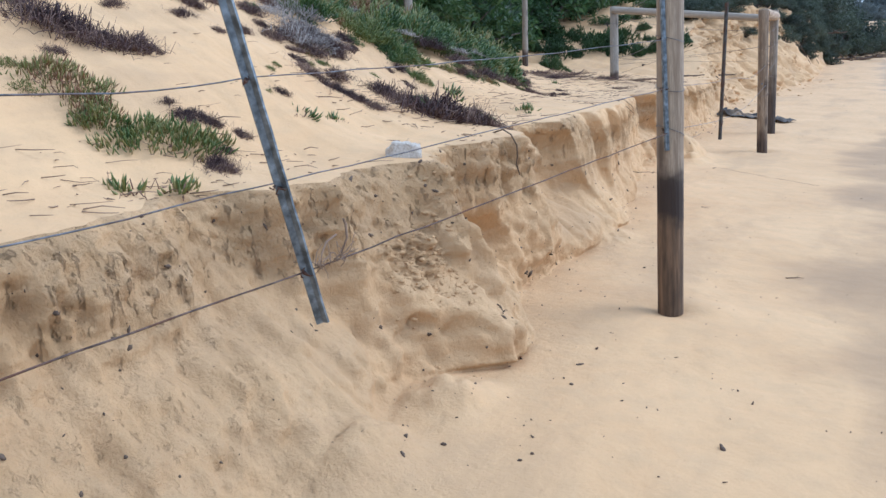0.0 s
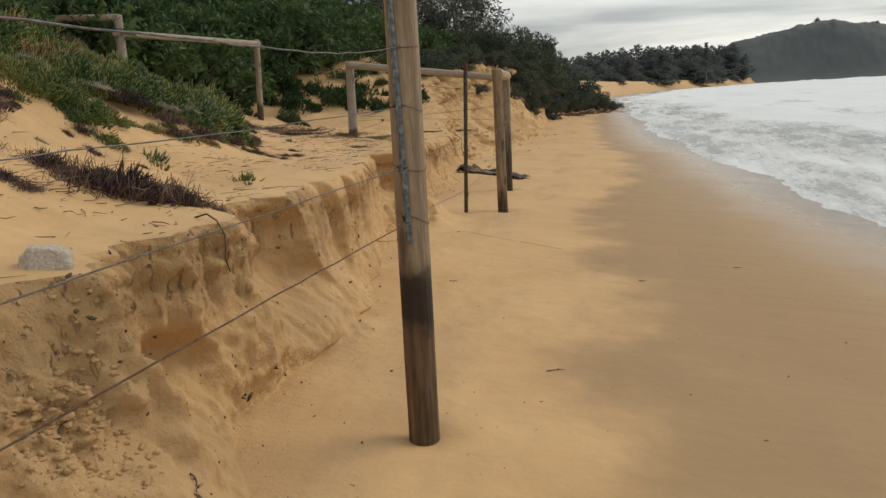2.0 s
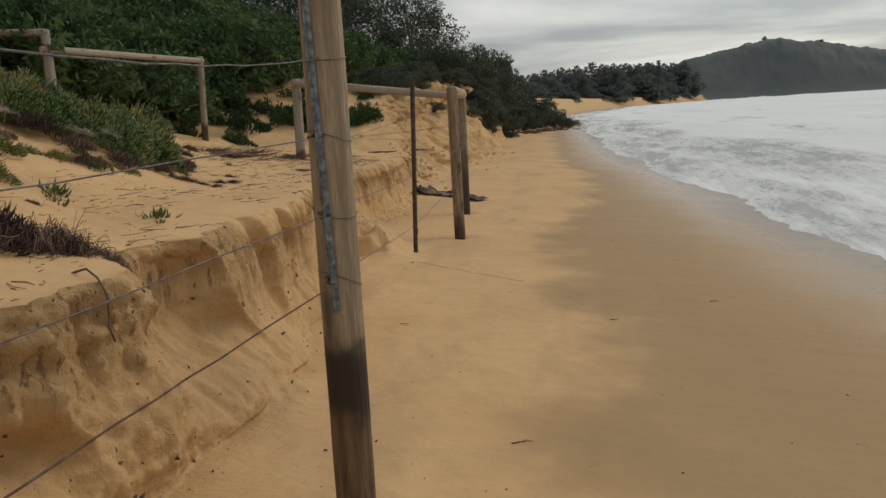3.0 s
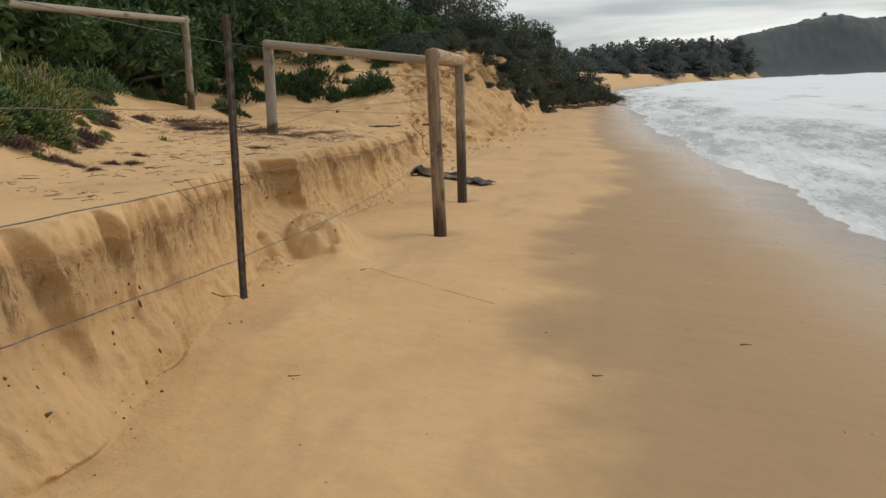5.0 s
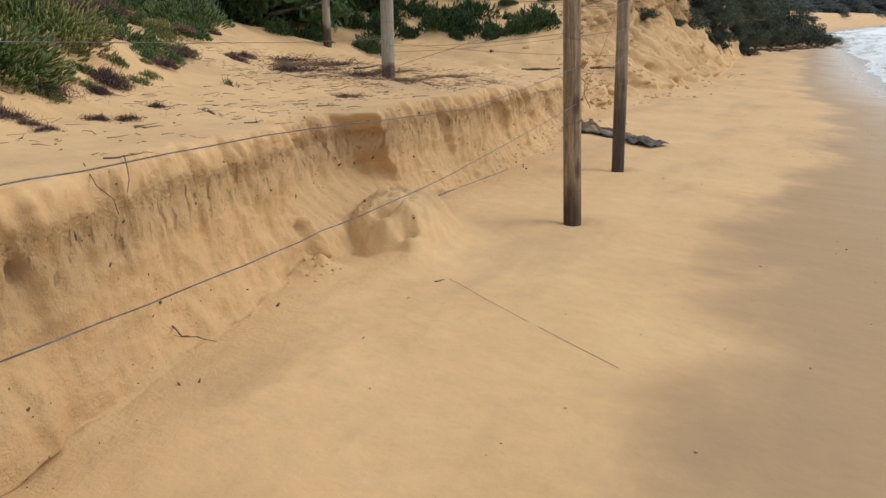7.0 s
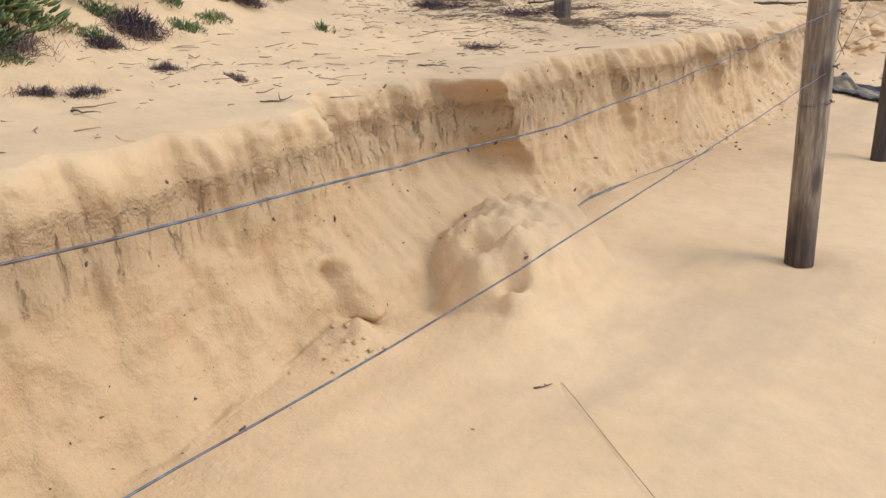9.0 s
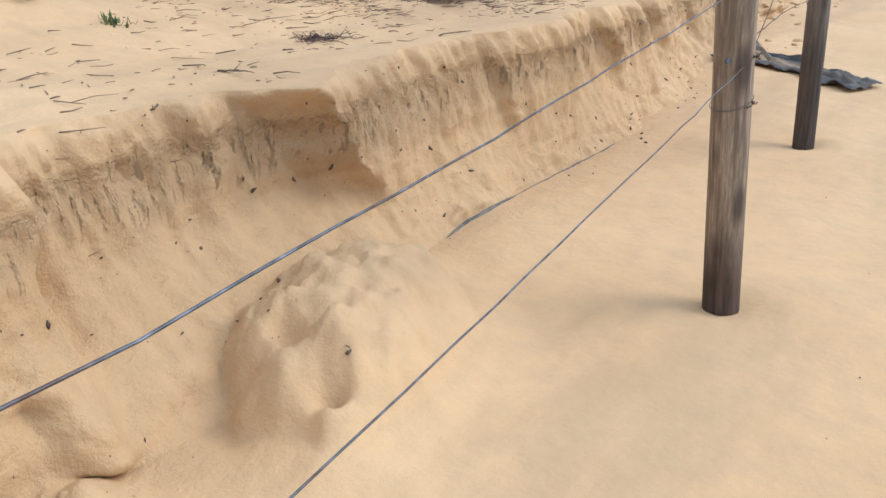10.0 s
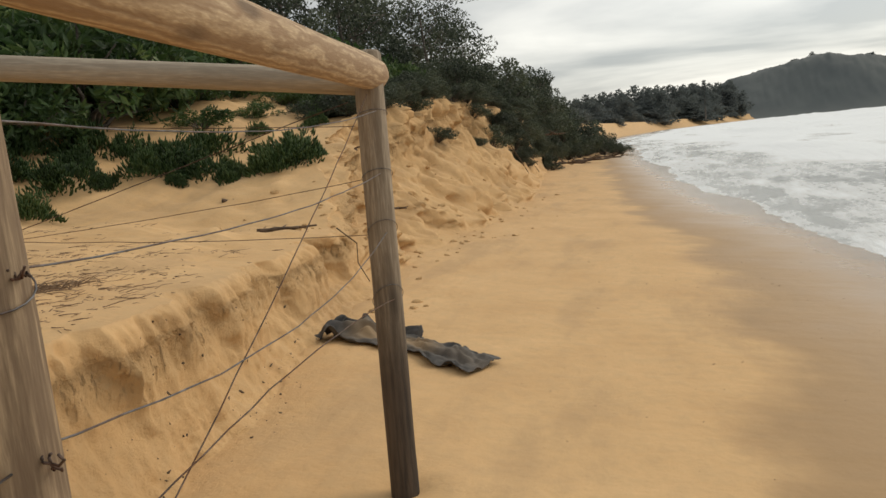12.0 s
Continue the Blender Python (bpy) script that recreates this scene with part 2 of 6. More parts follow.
def wood_material(name, light, dark, stain, lo, hi, grain=1.0, run=0.10, band=None):
    """Weathered pine with grain along the object's z axis; the damp foot is stained below lo..hi."""
    m, N, L, p = material(name)
    tc = N("ShaderNodeTexCoord")
    mp = N("ShaderNodeMapping")
    mp.inputs["Scale"].default_value = (1, 1, run)
    L(tc.outputs["Object"], mp.inputs["Vector"])
    fig = N("ShaderNodeTexWave")
    fig.wave_type, fig.bands_direction = "BANDS", "X"
    fig.inputs["Scale"].default_value, fig.inputs["Distortion"].default_value = 14, 9
    fig.inputs["Detail"].default_value, fig.inputs["Detail Scale"].default_value = 3, 1.6
    L(mp.outputs[0], fig.inputs["Vector"])
    fine = noise_node(N, L, mp.outputs[0], 160, 5)
    blot = noise_node(N, L, tc.outputs["Object"], 5, 4)
    r = ramp_node(N, [(0.2, dark), (0.75, light)])
    streaky = remap(N, L, noise_node(N, L, mp.outputs[0], 26, 6, 0.65).outputs["Fac"], 0.34, 0.68)
    blend = math_node(N, L, "ADD", math_node(N, L, "MULTIPLY", fig.outputs["Fac"], 0.75 if grain > 1.45 else 0.22), math_node(N, L, "MULTIPLY", streaky, 0.25 if grain > 1.45 else 0.78))
    L(blend, r.inputs["Fac"])
    soft = mix_node(N, L, min(0.95, 0.5 * grain), light, r.outputs["Color"])
    c = mix_node(N, L, remap(N, L, fine.outputs["Fac"], 0.4, 0.7, 0.45, 0.0), soft, dark)
    c = mix_node(N, L, remap(N, L, blot.outputs["Fac"], 0.5, 0.75, 0, 0.5), c, tuple(0.75 * a + 0.25 * b for a, b in zip(dark, light)))
    kmap, knot = N("ShaderNodeMapping"), N("ShaderNodeTexVoronoi")
    kmap.inputs["Scale"].default_value = (7, 7, 2.6)
    L(tc.outputs["Object"], kmap.inputs["Vector"])
    L(kmap.outputs[0], knot.inputs["Vector"])
    knot.inputs["Scale"].default_value = 1.0
    c = mix_node(N, L, remap(N, L, knot.outputs["Distance"], 0.12, 0.30, 0.8, 0.0), c, tuple(0.45 * d for d in dark))
    sep = N("ShaderNodeSeparateXYZ")
    L(tc.outputs["Object"], sep.inputs[0])
    h = math_node(N, L, "ADD", sep.outputs["Z"], math_node(N, L, "MULTIPLY", blot.outputs["Fac"], 0.25))
    foot = remap(N, L, h, lo + 0.12, hi + 0.12, 0.97, 0.0)
    c = mix_node(N, L, foot, c, mix_node(N, L, blend, tuple(0.6 * s for s in stain), tuple(2.4 * s for s in stain)))
    if band:
        wet = math_node(N, L, "MULTIPLY", remap(N, L, h, band[0], band[0] + 0.06), remap(N, L, h, band[1], band[1] + 0.10, 1.0, 0.0))
        c = mix_node(N, L, math_node(N, L, "MULTIPLY", wet, 0.9), c, (0.022, 0.013, 0.009))
    L(c, p.inputs["Base Color"])
    p.inputs["Roughness"].default_value = 0.82
    bump(N, L, p, [(fig.outputs["Fac"], 0.25, 0.004), (fine.outputs["Fac"], 0.5, 0.003)])
    return m


def metal_material(name, base, rough=0.5, rust=0.0):
    m, N, L, p = material(name)
    geo = N("ShaderNodeTexCoord")
    n = noise_node(N, L, geo.outputs["Object"], 38, 5)
    r = ramp_node(N, [(0.36, tuple(0.42 * b for b in base)), (0.56, base), (0.70, tuple(1.5 * b for b in base))])
    L(n.outputs["Fac"], r.inputs["Fac"])
    c = r.outputs["Color"]
    if rust:
        c = mix_node(N, L, remap(N, L, noise_node(N, L, geo.outputs["Object"], 9, 5).outputs["Fac"], 0.45, 0.6, 0, rust), c, (0.12, 0.05, 0.025))
    L(c, p.inputs["Base Color"])
    p.inputs["Metallic"].default_value, p.inputs["Roughness"].default_value = 0.6, rough
    bump(N, L, p, [(n.outputs["Fac"], 0.3, 0.002)])
    return m


def leaf_material(name, stops, rough=0.45, scale=1.3, thin=0.0):
    """Foliage whose colour runs through the stops from leaf to leaf and from patch to patch."""
    m, N, L, p = material(name)
    geo = N("ShaderNodeNewGeometry")
    n = noise_node(N, L, geo.outputs["Position"], scale, 3)
    patch = remap(N, L, n.outputs["Fac"], 0.3, 0.7)
    f = math_node(N, L, "ADD", math_node(N, L, "MULTIPLY", geo.outputs["Random Per Island"], 0.45), math_node(N, L, "MULTIPLY", patch, 0.55))
    r = ramp_node(N, stops)
    L(f, r.inputs["Fac"])
    fine = noise_node(N, L, geo.outputs["Position"], 60, 3)
    c = mix_node(N, L, remap(N, L, fine.outputs["Fac"], 0.4, 0.7, 0.0, 0.25), r.outputs["Color"], stops[0][1])
    L(c, p.inputs["Base Color"])
    p.inputs["Roughness"].default_value = rough
    p.inputs["Specular IOR Level"].default_value = 0.35
    if thin:
        tr, mx = N("ShaderNodeBsdfTranslucent"), N("ShaderNodeMixShader")
        L(c, tr.inputs["Color"])
        mx.inputs["Fac"].default_value = thin
        L(p.outputs[0], mx.inputs[1])
        L(tr.outputs[0], mx.inputs[2])
        L(mx.outputs[0], m.node_tree.nodes["Material Output"].inputs["Surface"])
    return m


def simple_material(name, a, b, scale, rough=0.8, depth=0.01, object_space=False):
    m, N, L, p = material(name)
    tc = N("ShaderNodeTexCoord")
    geo = N("ShaderNodeNewGeometry")
    vec = tc.outputs["Object"] if object_space else geo.outputs["Position"]
    n = noise_node(N, L, vec, scale, 6)
    fine = noise_node(N, L, vec, scale * 9, 4)
    r = ramp_node(N, [(0.35, a), (0.65, b)])
    L(n.outputs["Fac"], r.inputs["Fac"])
    c = mix_node(N, L, remap(N, L, fine.outputs["Fac"], 0.45, 0.7, 0, 0.4), r.outputs["Color"], a)
    L(c, p.inputs["Base Color"])
    p.inputs["Roughness"].default_value = rough
    bump(N, L, p, [(n.outputs["Fac"], 0.4, depth), (fine.outputs["Fac"], 0.4, depth / 5)])
    return m


def water_material():
    m, N, L, p = material("sea_water")
    geo = N("ShaderNodeNewGeometry")
    mp = N("ShaderNodeMapping")
    mp.inputs["Rotation"].default_value = (0, 0, radians(-9))
    mp.inputs["Scale"].default_value = (1.0, 0.32, 1)
    L(geo.outputs["Position"], mp.inputs["Vector"])
    vec = mp.outputs[0]
    att = N("ShaderNodeAttribute")
    att.attribute_name = "froth_sheen"
    big = noise_node(N, L, vec, 0.16, 6, 0.6)
    lace = noise_node(N, L, vec, 1.3, 8, 0.72)
    fine = noise_node(N, L, vec, 6.0, 5)
    f = math_node(N, L, "ADD", math_node(N, L, "MULTIPLY", big.outputs["Fac"], 0.55), math_node(N, L, "MULTIPLY", lace.outputs["Fac"], 0.45))
    f = math_node(N, L, "ADD", f, math_node(N, L, "MULTIPLY", math_node(N, L, "SUBTRACT", att.outputs["Fac"], 0.5), 0.62))
    line = N("ShaderNodeMapping")
    line.inputs["Rotation"].default_value = (0, 0, radians(-9))
    line.inputs["Scale"].default_value = (2.6, 0.22, 1)
    L(geo.outputs["Position"], line.inputs["Vector"])
    bands = noise_node(N, L, line.outputs[0], 1.0, 6, 0.6)
    beads = noise_node(N, L, vec, 9.0, 3)
    f = math_node(N, L, "ADD", f, math_node(N, L, "MULTIPLY", math_node(N, L, "SUBTRACT", bands.outputs["Fac"], 0.5), 0.30))
    f = math_node(N, L, "ADD", f, math_node(N, L, "MULTIPLY", math_node(N, L, "SUBTRACT", beads.outputs["Fac"], 0.5), 0.22))
    # soft wide foam and pale water colour also paint the sky's white sheen
    foam = remap(N, L, f, 0.33, 0.60)
    sea = ramp_node(N, [(0.3, (0.30, 0.31, 0.30)), (0.7, (0.46, 0.46, 0.43))])
    L(big.outputs["Fac"], sea.inputs["Fac"])
    L(mix_node(N, L, foam, sea.outputs["Color"], (0.78, 0.82, 0.84)), p.inputs["Base Color"])
    L(remap(N, L, foam, 0, 1, 0.10, 0.75), p.inputs["Roughness"])
    p.inputs["IOR"].default_value = 1.33
    bump(N, L, p, [(lace.outputs["Fac"], 0.6, 0.14), (bands.outputs["Fac"], 0.5, 0.10), (fine.outputs["Fac"], 0.25, 0.012), (foam, 0.25, 0.02)])
    return m


SAND = sand_material()
WATER = water_material()
PINE = wood_material("weathered_pine", (0.40, 0.315, 0.215), (0.17, 0.115, 0.07), (0.075, 0.044, 0.022), 0.66, 0.78, 1.3, band=(0.60, 0.84))
PINE_MID = wood_material("weathered_pine_corner", (0.40, 0.295, 0.185), (0.10, 0.06, 0.035), (0.04, 0.024, 0.015), 0.10, 0.45, 1.4)
PINE_DARK = wood_material("weathered_pine_damp", (0.36, 0.29, 0.21), (0.14, 0.10, 0.065), (0.032, 0.022, 0.015), 0.45, 1.2, 1.4)
PINE_OLD = wood_material("silvered_pine", (0.36, 0.32, 0.26), (0.17, 0.14, 0.11), (0.05, 0.035, 0.025), 0.02, 0.1)
RAIL_WOOD = wood_material("pale_rail_pine", (0.54, 0.40, 0.25), (0.25, 0.15, 0.08), (0.1, 0.07, 0.05), -9, -8, 1.5, 0.2)
RAIL_OLD = wood_material("grey_rail_pine", (0.40, 0.34, 0.26), (0.2, 0.16, 0.12), (0.1, 0.07, 0.05), -9, -8)
CUT_WOOD = simple_material("sawn_pine", (0.33, 0.24, 0.15), (0.50, 0.38, 0.25), 40, 0.85, 0.002)
GREYDEAD = leaf_material("bleached_stems", [(0.2, (0.20, 0.17, 0.15)), (0.85, (0.46, 0.41, 0.36))], 0.8, 3)
GALV = metal_material("galvanised_steel", (0.19, 0.215, 0.23), 0.5)
DARK_STEEL = metal_material("dull_steel_picket", (0.10, 0.095, 0.085), 0.6, 0.6)
WIRE = metal_material("fence_wire", (0.13, 0.135, 0.145), 0.5, 0.4)
RUST_WIRE = metal_material("rusty_wire", (0.12, 0.085, 0.07), 0.7, 0.7)
FABRIC = simple_material("geotextile", (0.035, 0.035, 0.036), (0.095, 0.09, 0.085), 6, 0.85, 0.008)
_nt = FABRIC.node_tree
_p = _nt.nodes["Principled BSDF"]
_dust = _nt.nodes.new("ShaderNodeAttribute")
_dust.attribute_name = "dust"
_cloth = _p.inputs["Base Color"].links[0].from_socket
_nt.links.new(mix_node(_nt.nodes.new, _nt.links.new, _dust.outputs["Fac"], _cloth, (0.27, 0.185, 0.105)), _p.inputs["Base Color"])
FABRIC_PALE = simple_material("faded_fabric", (0.07, 0.07, 0.07), (0.20, 0.17, 0.13), 14, 0.9, 0.006)
ROCK = simple_material("pale_rock", (0.42, 0.35, 0.27), (0.62, 0.55, 0.46), 9, 0.9, 0.014, True)
TWIG = simple_material("dry_twig", (0.06, 0.038, 0.024), (0.15, 0.10, 0.065), 20, 0.9, 0.004)
DEAD = leaf_material("dead_succulent", [(0.2, (0.035, 0.021, 0.022)), (0.5, (0.095, 0.05, 0.042)), (0.85, (0.23, 0.15, 0.105))], 0.7, 3)
STEM = simple_material("red_stem", (0.10, 0.045, 0.03), (0.20, 0.11, 0.07), 30, 0.7, 0.003)
PIG = leaf_material("succulent_leaf", [(0.15, (0.03, 0.066, 0.02)), (0.45, (0.07, 0.12, 0.03)), (0.68, (0.15, 0.175, 0.045)), (0.85, (0.25, 0.20, 0.065))], 0.42, 2.2)
PIG_OLIVE = leaf_material("olive_succulent_leaf", [(0.15, (0.09, 0.125, 0.03)), (0.5, (0.20, 0.20, 0.055)), (0.85, (0.25, 0.12, 0.065))], 0.45, 2.2)
SHRUB = leaf_material("shrub_leaf", [(0.15, (0.025, 0.05, 0.018)), (0.5, (0.05, 0.10, 0.03)), (0.85, (0.12, 0.175, 0.06))], 0.5, 0.7, 0.35)
DARKLEAF = leaf_material("dark_tree_leaf", [(0.15, (0.032, 0.043, 0.03)), (0.5, (0.055, 0.072, 0.046)), (0.85, (0.105, 0.125, 0.078))], 0.55, 0.3, 0.3)
# distance haze is put into these two leaf colours, paler and bluer than foliage
FARLEAF_HAZE = leaf_material("far_tree_leaf_haze", [(0.15, (0.105, 0.12, 0.12)), (0.85, (0.13, 0.15, 0.14))], 0.9, 0.05, 0.4)
HEADLEAF_HAZE = leaf_material("headland_wood_haze", [(0.15, (0.082, 0.096, 0.10)), (0.85, (0.105, 0.12, 0.12))], 0.9, 0.03)
LITTER = simple_material("dry_litter", (0.13, 0.08, 0.05), (0.28, 0.19, 0.12), 3, 0.9, 0.003)
BARK = simple_material("grey_bark", (0.06, 0.05, 0.042), (0.15, 0.13, 0.11), 12, 0.9, 0.01)

# ---- the ground: beach, eroded bank, sand terrace and dune in one sheet ----
SEA = -0.5
FOOT = [(-60, -0.2), (-8, -0.5), (0, -0.8), (2, -0.98), (3.0, -1.10), (3.5, -1.20), (3.85, -1.00), (4.3, -1.12), (4.9, -1.42), (5.4, -1.5), (6.4, -1.52), (7.5, -1.82), (8.4, -2.05),
        (9.3, -2.35), (10.4, -2.58), (11.2, -2.75), (12.3, -2.97), (14.1, -3.08), (15.5, -3.2), (17, -3.6), (18.5, -3.8), (20, -4.0), (21.5, -4.15), (24.5, -4.1), (28, -4.0),
        (32, -4.35), (37, -4.9), (44, -5.8), (54, -6.8), (67, -8), (90, -10), (150, -16), (250, -14), (400, 2), (650, 62), (800, 140), (5000, 800)]
CREST = [(-60, -0.9), (-8, -1.2), (0, -1.55), (2.3, -1.68), (2.9, -1.72), (3.2, -1.52), (3.75, -1.66), (4.1, -1.5), (4.45, -1.42), (5.05, -1.64), (5.5, -1.66), (5.9, -1.74), (6.7, -1.86), (7.4, -1.95),
         (8.1, -2.12), (8.5, -2.22), (9.1, -2.5), (9.95, -2.76), (10.5, -2.85), (11.5, -3.02), (12.3, -3.2), (13, -3.2), (14, -3.28), (15.0, -3.45), (16.6, -3.85), (18.5, -4.1), (20, -4.7),
         (22, -5.7), (25, -6.3), (28, -6.4), (31, -6.4), (35, -6.4), (38, -6.5), (45, -6.9), (67, -9.2), (90, -11.5), (150, -22), (250, -22), (400, -8), (650, 50), (800, 128), (5000, 780)]
CREST_Z = [(-60, 1), (0, 0.94), (5, 0.92), (7, 0.9), (9, 0.87), (10.3, 0.83), (11.5, 0.8), (14.4, 0.77), (17, 0.66), (19.3, 0.66), (20, 0.85), (22, 1.5), (25, 2.1), (28, 2.4), (31, 2.6), (45, 2.6), (90, 2.8), (150, 4.0), (5000, 4.0)]
TOE = [(-60, -1.5), (-8, -1.9), (0, -2.0), (3, -2.05), (4.2, -2.15), (5.1, -2.4), (6, -2.65), (7, -3.0), (8, -3.3), (9, -3.65), (10, -4.0), (11, -4.5), (12.5, -5.2), (15.4, -6.6), (18, -7.5), (20, -7.2), (22, -7.1),
       (26, -6.9), (31, -6.9), (45, -8.3), (67, -11), (90, -13), (150, -24), (250, -24), (400, -10), (650, 48), (800, 126), (5000, 778)]
YEFF = [(-60, -10), (-10, -10), (12, 12), (14.5, 13.2), (21.5, 16.2), (33, 22), (57, 29), (75, 33), (150, 40), (5000, 40)]
TALUS = [(-60, 0.55), (3, 0.55), (4.2, 0.5), (5.2, 0.42), (6.2, 0.42), (7, 0.4), (8.5, 0.28), (10, 0.34), (11.2, 0.36), (12, 0.12), (15, 0.15), (18, 0.1), (20, 0.45), (23, 0.7), (29, 0.72), (45, 0.7), (5000, 0.6)]
POSTS = [(-0.65, 4.97, 0.03), (-1.75, 12.2, 0.03), (-2.12, 14.54, 0.03)]


def shelf_z(y):
    return 0.0717 - 0.085 * np.clip(table(y, FOOT), -10, 1) - 0.0255 * table(y, YEFF)


FANS = ((-2.50, 10.12, 0.06, 0.14, 0.16), (-1.05, 2.85, 0.10, 0.2, 0.22), (-1.02, 3.42, 0.06, 0.16, 0.2), (-2.25, 8.15, 0.09, 0.2, 0.22), (-1.6, 6.35, 0.05, 0.2, 0.3))


def slump(x, y):
    """The rounded mass of sand that slid off the bank in one piece, with a crisp rear groove and a hollowed nose."""
    a = radians(-24)
    u = (x + 2.58) * math.cos(a) - (y - 11.12) * math.sin(a)
    w = (x + 2.58) * math.sin(a) + (y - 11.12) * math.cos(a)
    u, w = u + 0.03 * fnoise(w * 5, u * 5, 2, 12), w + 0.05 * fnoise(u * 5, w * 4, 2, 13)
    r = np.sqrt((u / 0.40) ** 2 + (w / np.where(w > 0, 0.60, 0.56)) ** 2)
    body = (0.255 + 0.09 * w - 0.10 * u) * np.clip(1 - r ** 2.6, 0, None) ** 0.85
    top = smooth(0.0, 0.12, body)
    body = body + top * (0.022 * fnoise(x * 6, y * 6, 3, 9) + 0.012 * fnoise(x * 22, y * 22, 3, 10) - 0.02 * smooth(0.25, 0.6, vnoise(x * 9, y * 9, 15)))
    for bx, by, h, q in ((-2.43, 10.70, 0.07, 0.07), (-2.30, 10.79, -0.09, 0.045), (-2.52, 10.84, -0.06, 0.06), (-2.37, 10.92, 0.06, 0.07), (-2.34, 11.2, -0.04, 0.07), (-2.62, 10.98, 0.04, 0.08), (-2.60, 10.66, -0.04, 0.05), (-2.48, 11.12, -0.03, 0.05)):
        body = body + h * np.exp(-((x - bx) ** 2 + (y - by) ** 2) / q ** 2) * smooth(0.0, 0.05, body)
    rear = -0.03 * np.exp(-((r - 1.06) / 0.10) ** 2) * smooth(-0.1, -0.5, u / 0.4)
    skirt = 0.05 * np.exp(-(np.maximum(r - 1.0, 0) / 0.30) ** 2) * smooth(-0.3, 0.4, u / 0.4)
    return np.where(r < 3, body + rear + skirt, 0.0)


def beach_z(x, y):
    d = np.maximum(x - table(y, FOOT), -3)
    z = shelf_z(y) - 0.085 * np.minimum(d, 14) - 0.02 * np.clip(d - 14, 0, 60)
    z = z + 0.012 * fnoise(x * 0.8, y * 0.35, 3, 3) + 0.007 * fnoise(x * 4, y * 2.2, 3, 5) + 0.0025 * np.maximum(fnoise(x * 9, y * 7, 2, 6), 0)
    for px, py, lift in POSTS:
        r2 = (x - px) ** 2 + (y - py) ** 2
        z = z + lift * np.exp(-(r2 / 0.35) ** 2) - 0.034 * np.exp(-r2 / 0.016) + 0.012 * np.exp(-((x - px - 0.16) ** 2 / 0.03 + (y - py - 0.12) ** 2 / 0.012))
    # small fans at the foot of the bank
    for hx, hy, h, sx, sy in FANS:
        bell = np.exp(-(((x - hx) / sx) ** 2 + ((y - hy) / sy) ** 2) ** 1.6)
        z = z + bell * (h + 0.03 * fnoise(x * 5, y * 5, 3, 9) + 0.012 * fnoise(x * 16, y * 16, 2, 10))
    return z


def land_z(x, y):
    """Sand terrace behind the crest, the dune toe and the green hill."""
    d = table(y, CREST) - x
    t = table(y, TOE) - x
    slope = table(y, [(0, 0.64), (9, 0.62), (12, 0.42), (18, 0.36), (24, 0.25), (40, 0.2), (5000, 0.1)])
    top = table(y, [(0, 3.2), (10, 2.6), (14, 1.6), (20, 1.8), (30, 1.0), (5000, 1.0)])
    rise = top * (1 - np.exp(-slope * np.maximum(0.15 * np.log1p(np.exp(np.clip(t / 0.15, -30, 30))), 0) / top))
    hill = table(y, [(-60, 0.10), (8, 0.22), (14, 0.30), (30, 0.26), (90, 0.12), (5000, 0.02)])
    far = 7 * (1 - np.exp(-hill * np.maximum(t - 3.0, 0) / 7))
    z = table(y, CREST_Z) + 0.11 * np.minimum(d, 2.5) * table(y, [(0, 1), (18, 1), (22, 0.2), (5000, 0.2)]) + rise + far
    rough = smooth(0.05, 0.8, d)
    return z + rough * (0.035 * fnoise(x * 1.3, y * 1.1, 4, 11) + 0.012 * fnoise(x * 7, y * 6, 3, 21)) + smooth(0, 1.5, t) * 0.10 * fnoise(x * 0.9, y * 0.8, 3, 31) + rough * smooth(11.5, 14, y) * (1 - smooth(40, 60, y)) * (0.030 * fnoise(x * 3.2, y * 2.6, 4, 33) + 0.05 * smooth(16, 19, y) * fnoise(x * 1.6, y * 1.5, 3, 35))


# scars left by fallen slabs: start and end along the bank at the crest, their lean, depth, and how gently each begins
SCARS = ((10.33, 11.45, 0.0, 0.62, 0.25, 0.06), (5.25, 6.2, 0.1, 0.5, 0.28, 0.6), (4.05, 4.7, 0.05, 0.25, 0.23, 0.5), (2.5, 3.38, 0.0, 0.12, 0.12, 0.5), (3.5, 3.98, 0.0, 0.15, 0.08, 0.4),
         (6.55, 7.05, 0.1, 0.3, 0.09, 0.5), (7.2, 7.62, 0.1, 0.3, 0.05, 0.5), (0.9, 2.1, 0.0, 0.2, 0.08, 0.5),
         (12.35, 12.85, 0.1, 0.3, 0.05, 0.5), (13.5, 14.2, 0.1, 0.3, 0.10, 0.5), (14.9, 15.5, 0.1, 0.2, 0.12, 0.4), (16.2, 16.9, 0.0, 0.2, 0.10, 0.4), (17.9, 18.6, 0.0, 0.2, 0.25, 0.1))
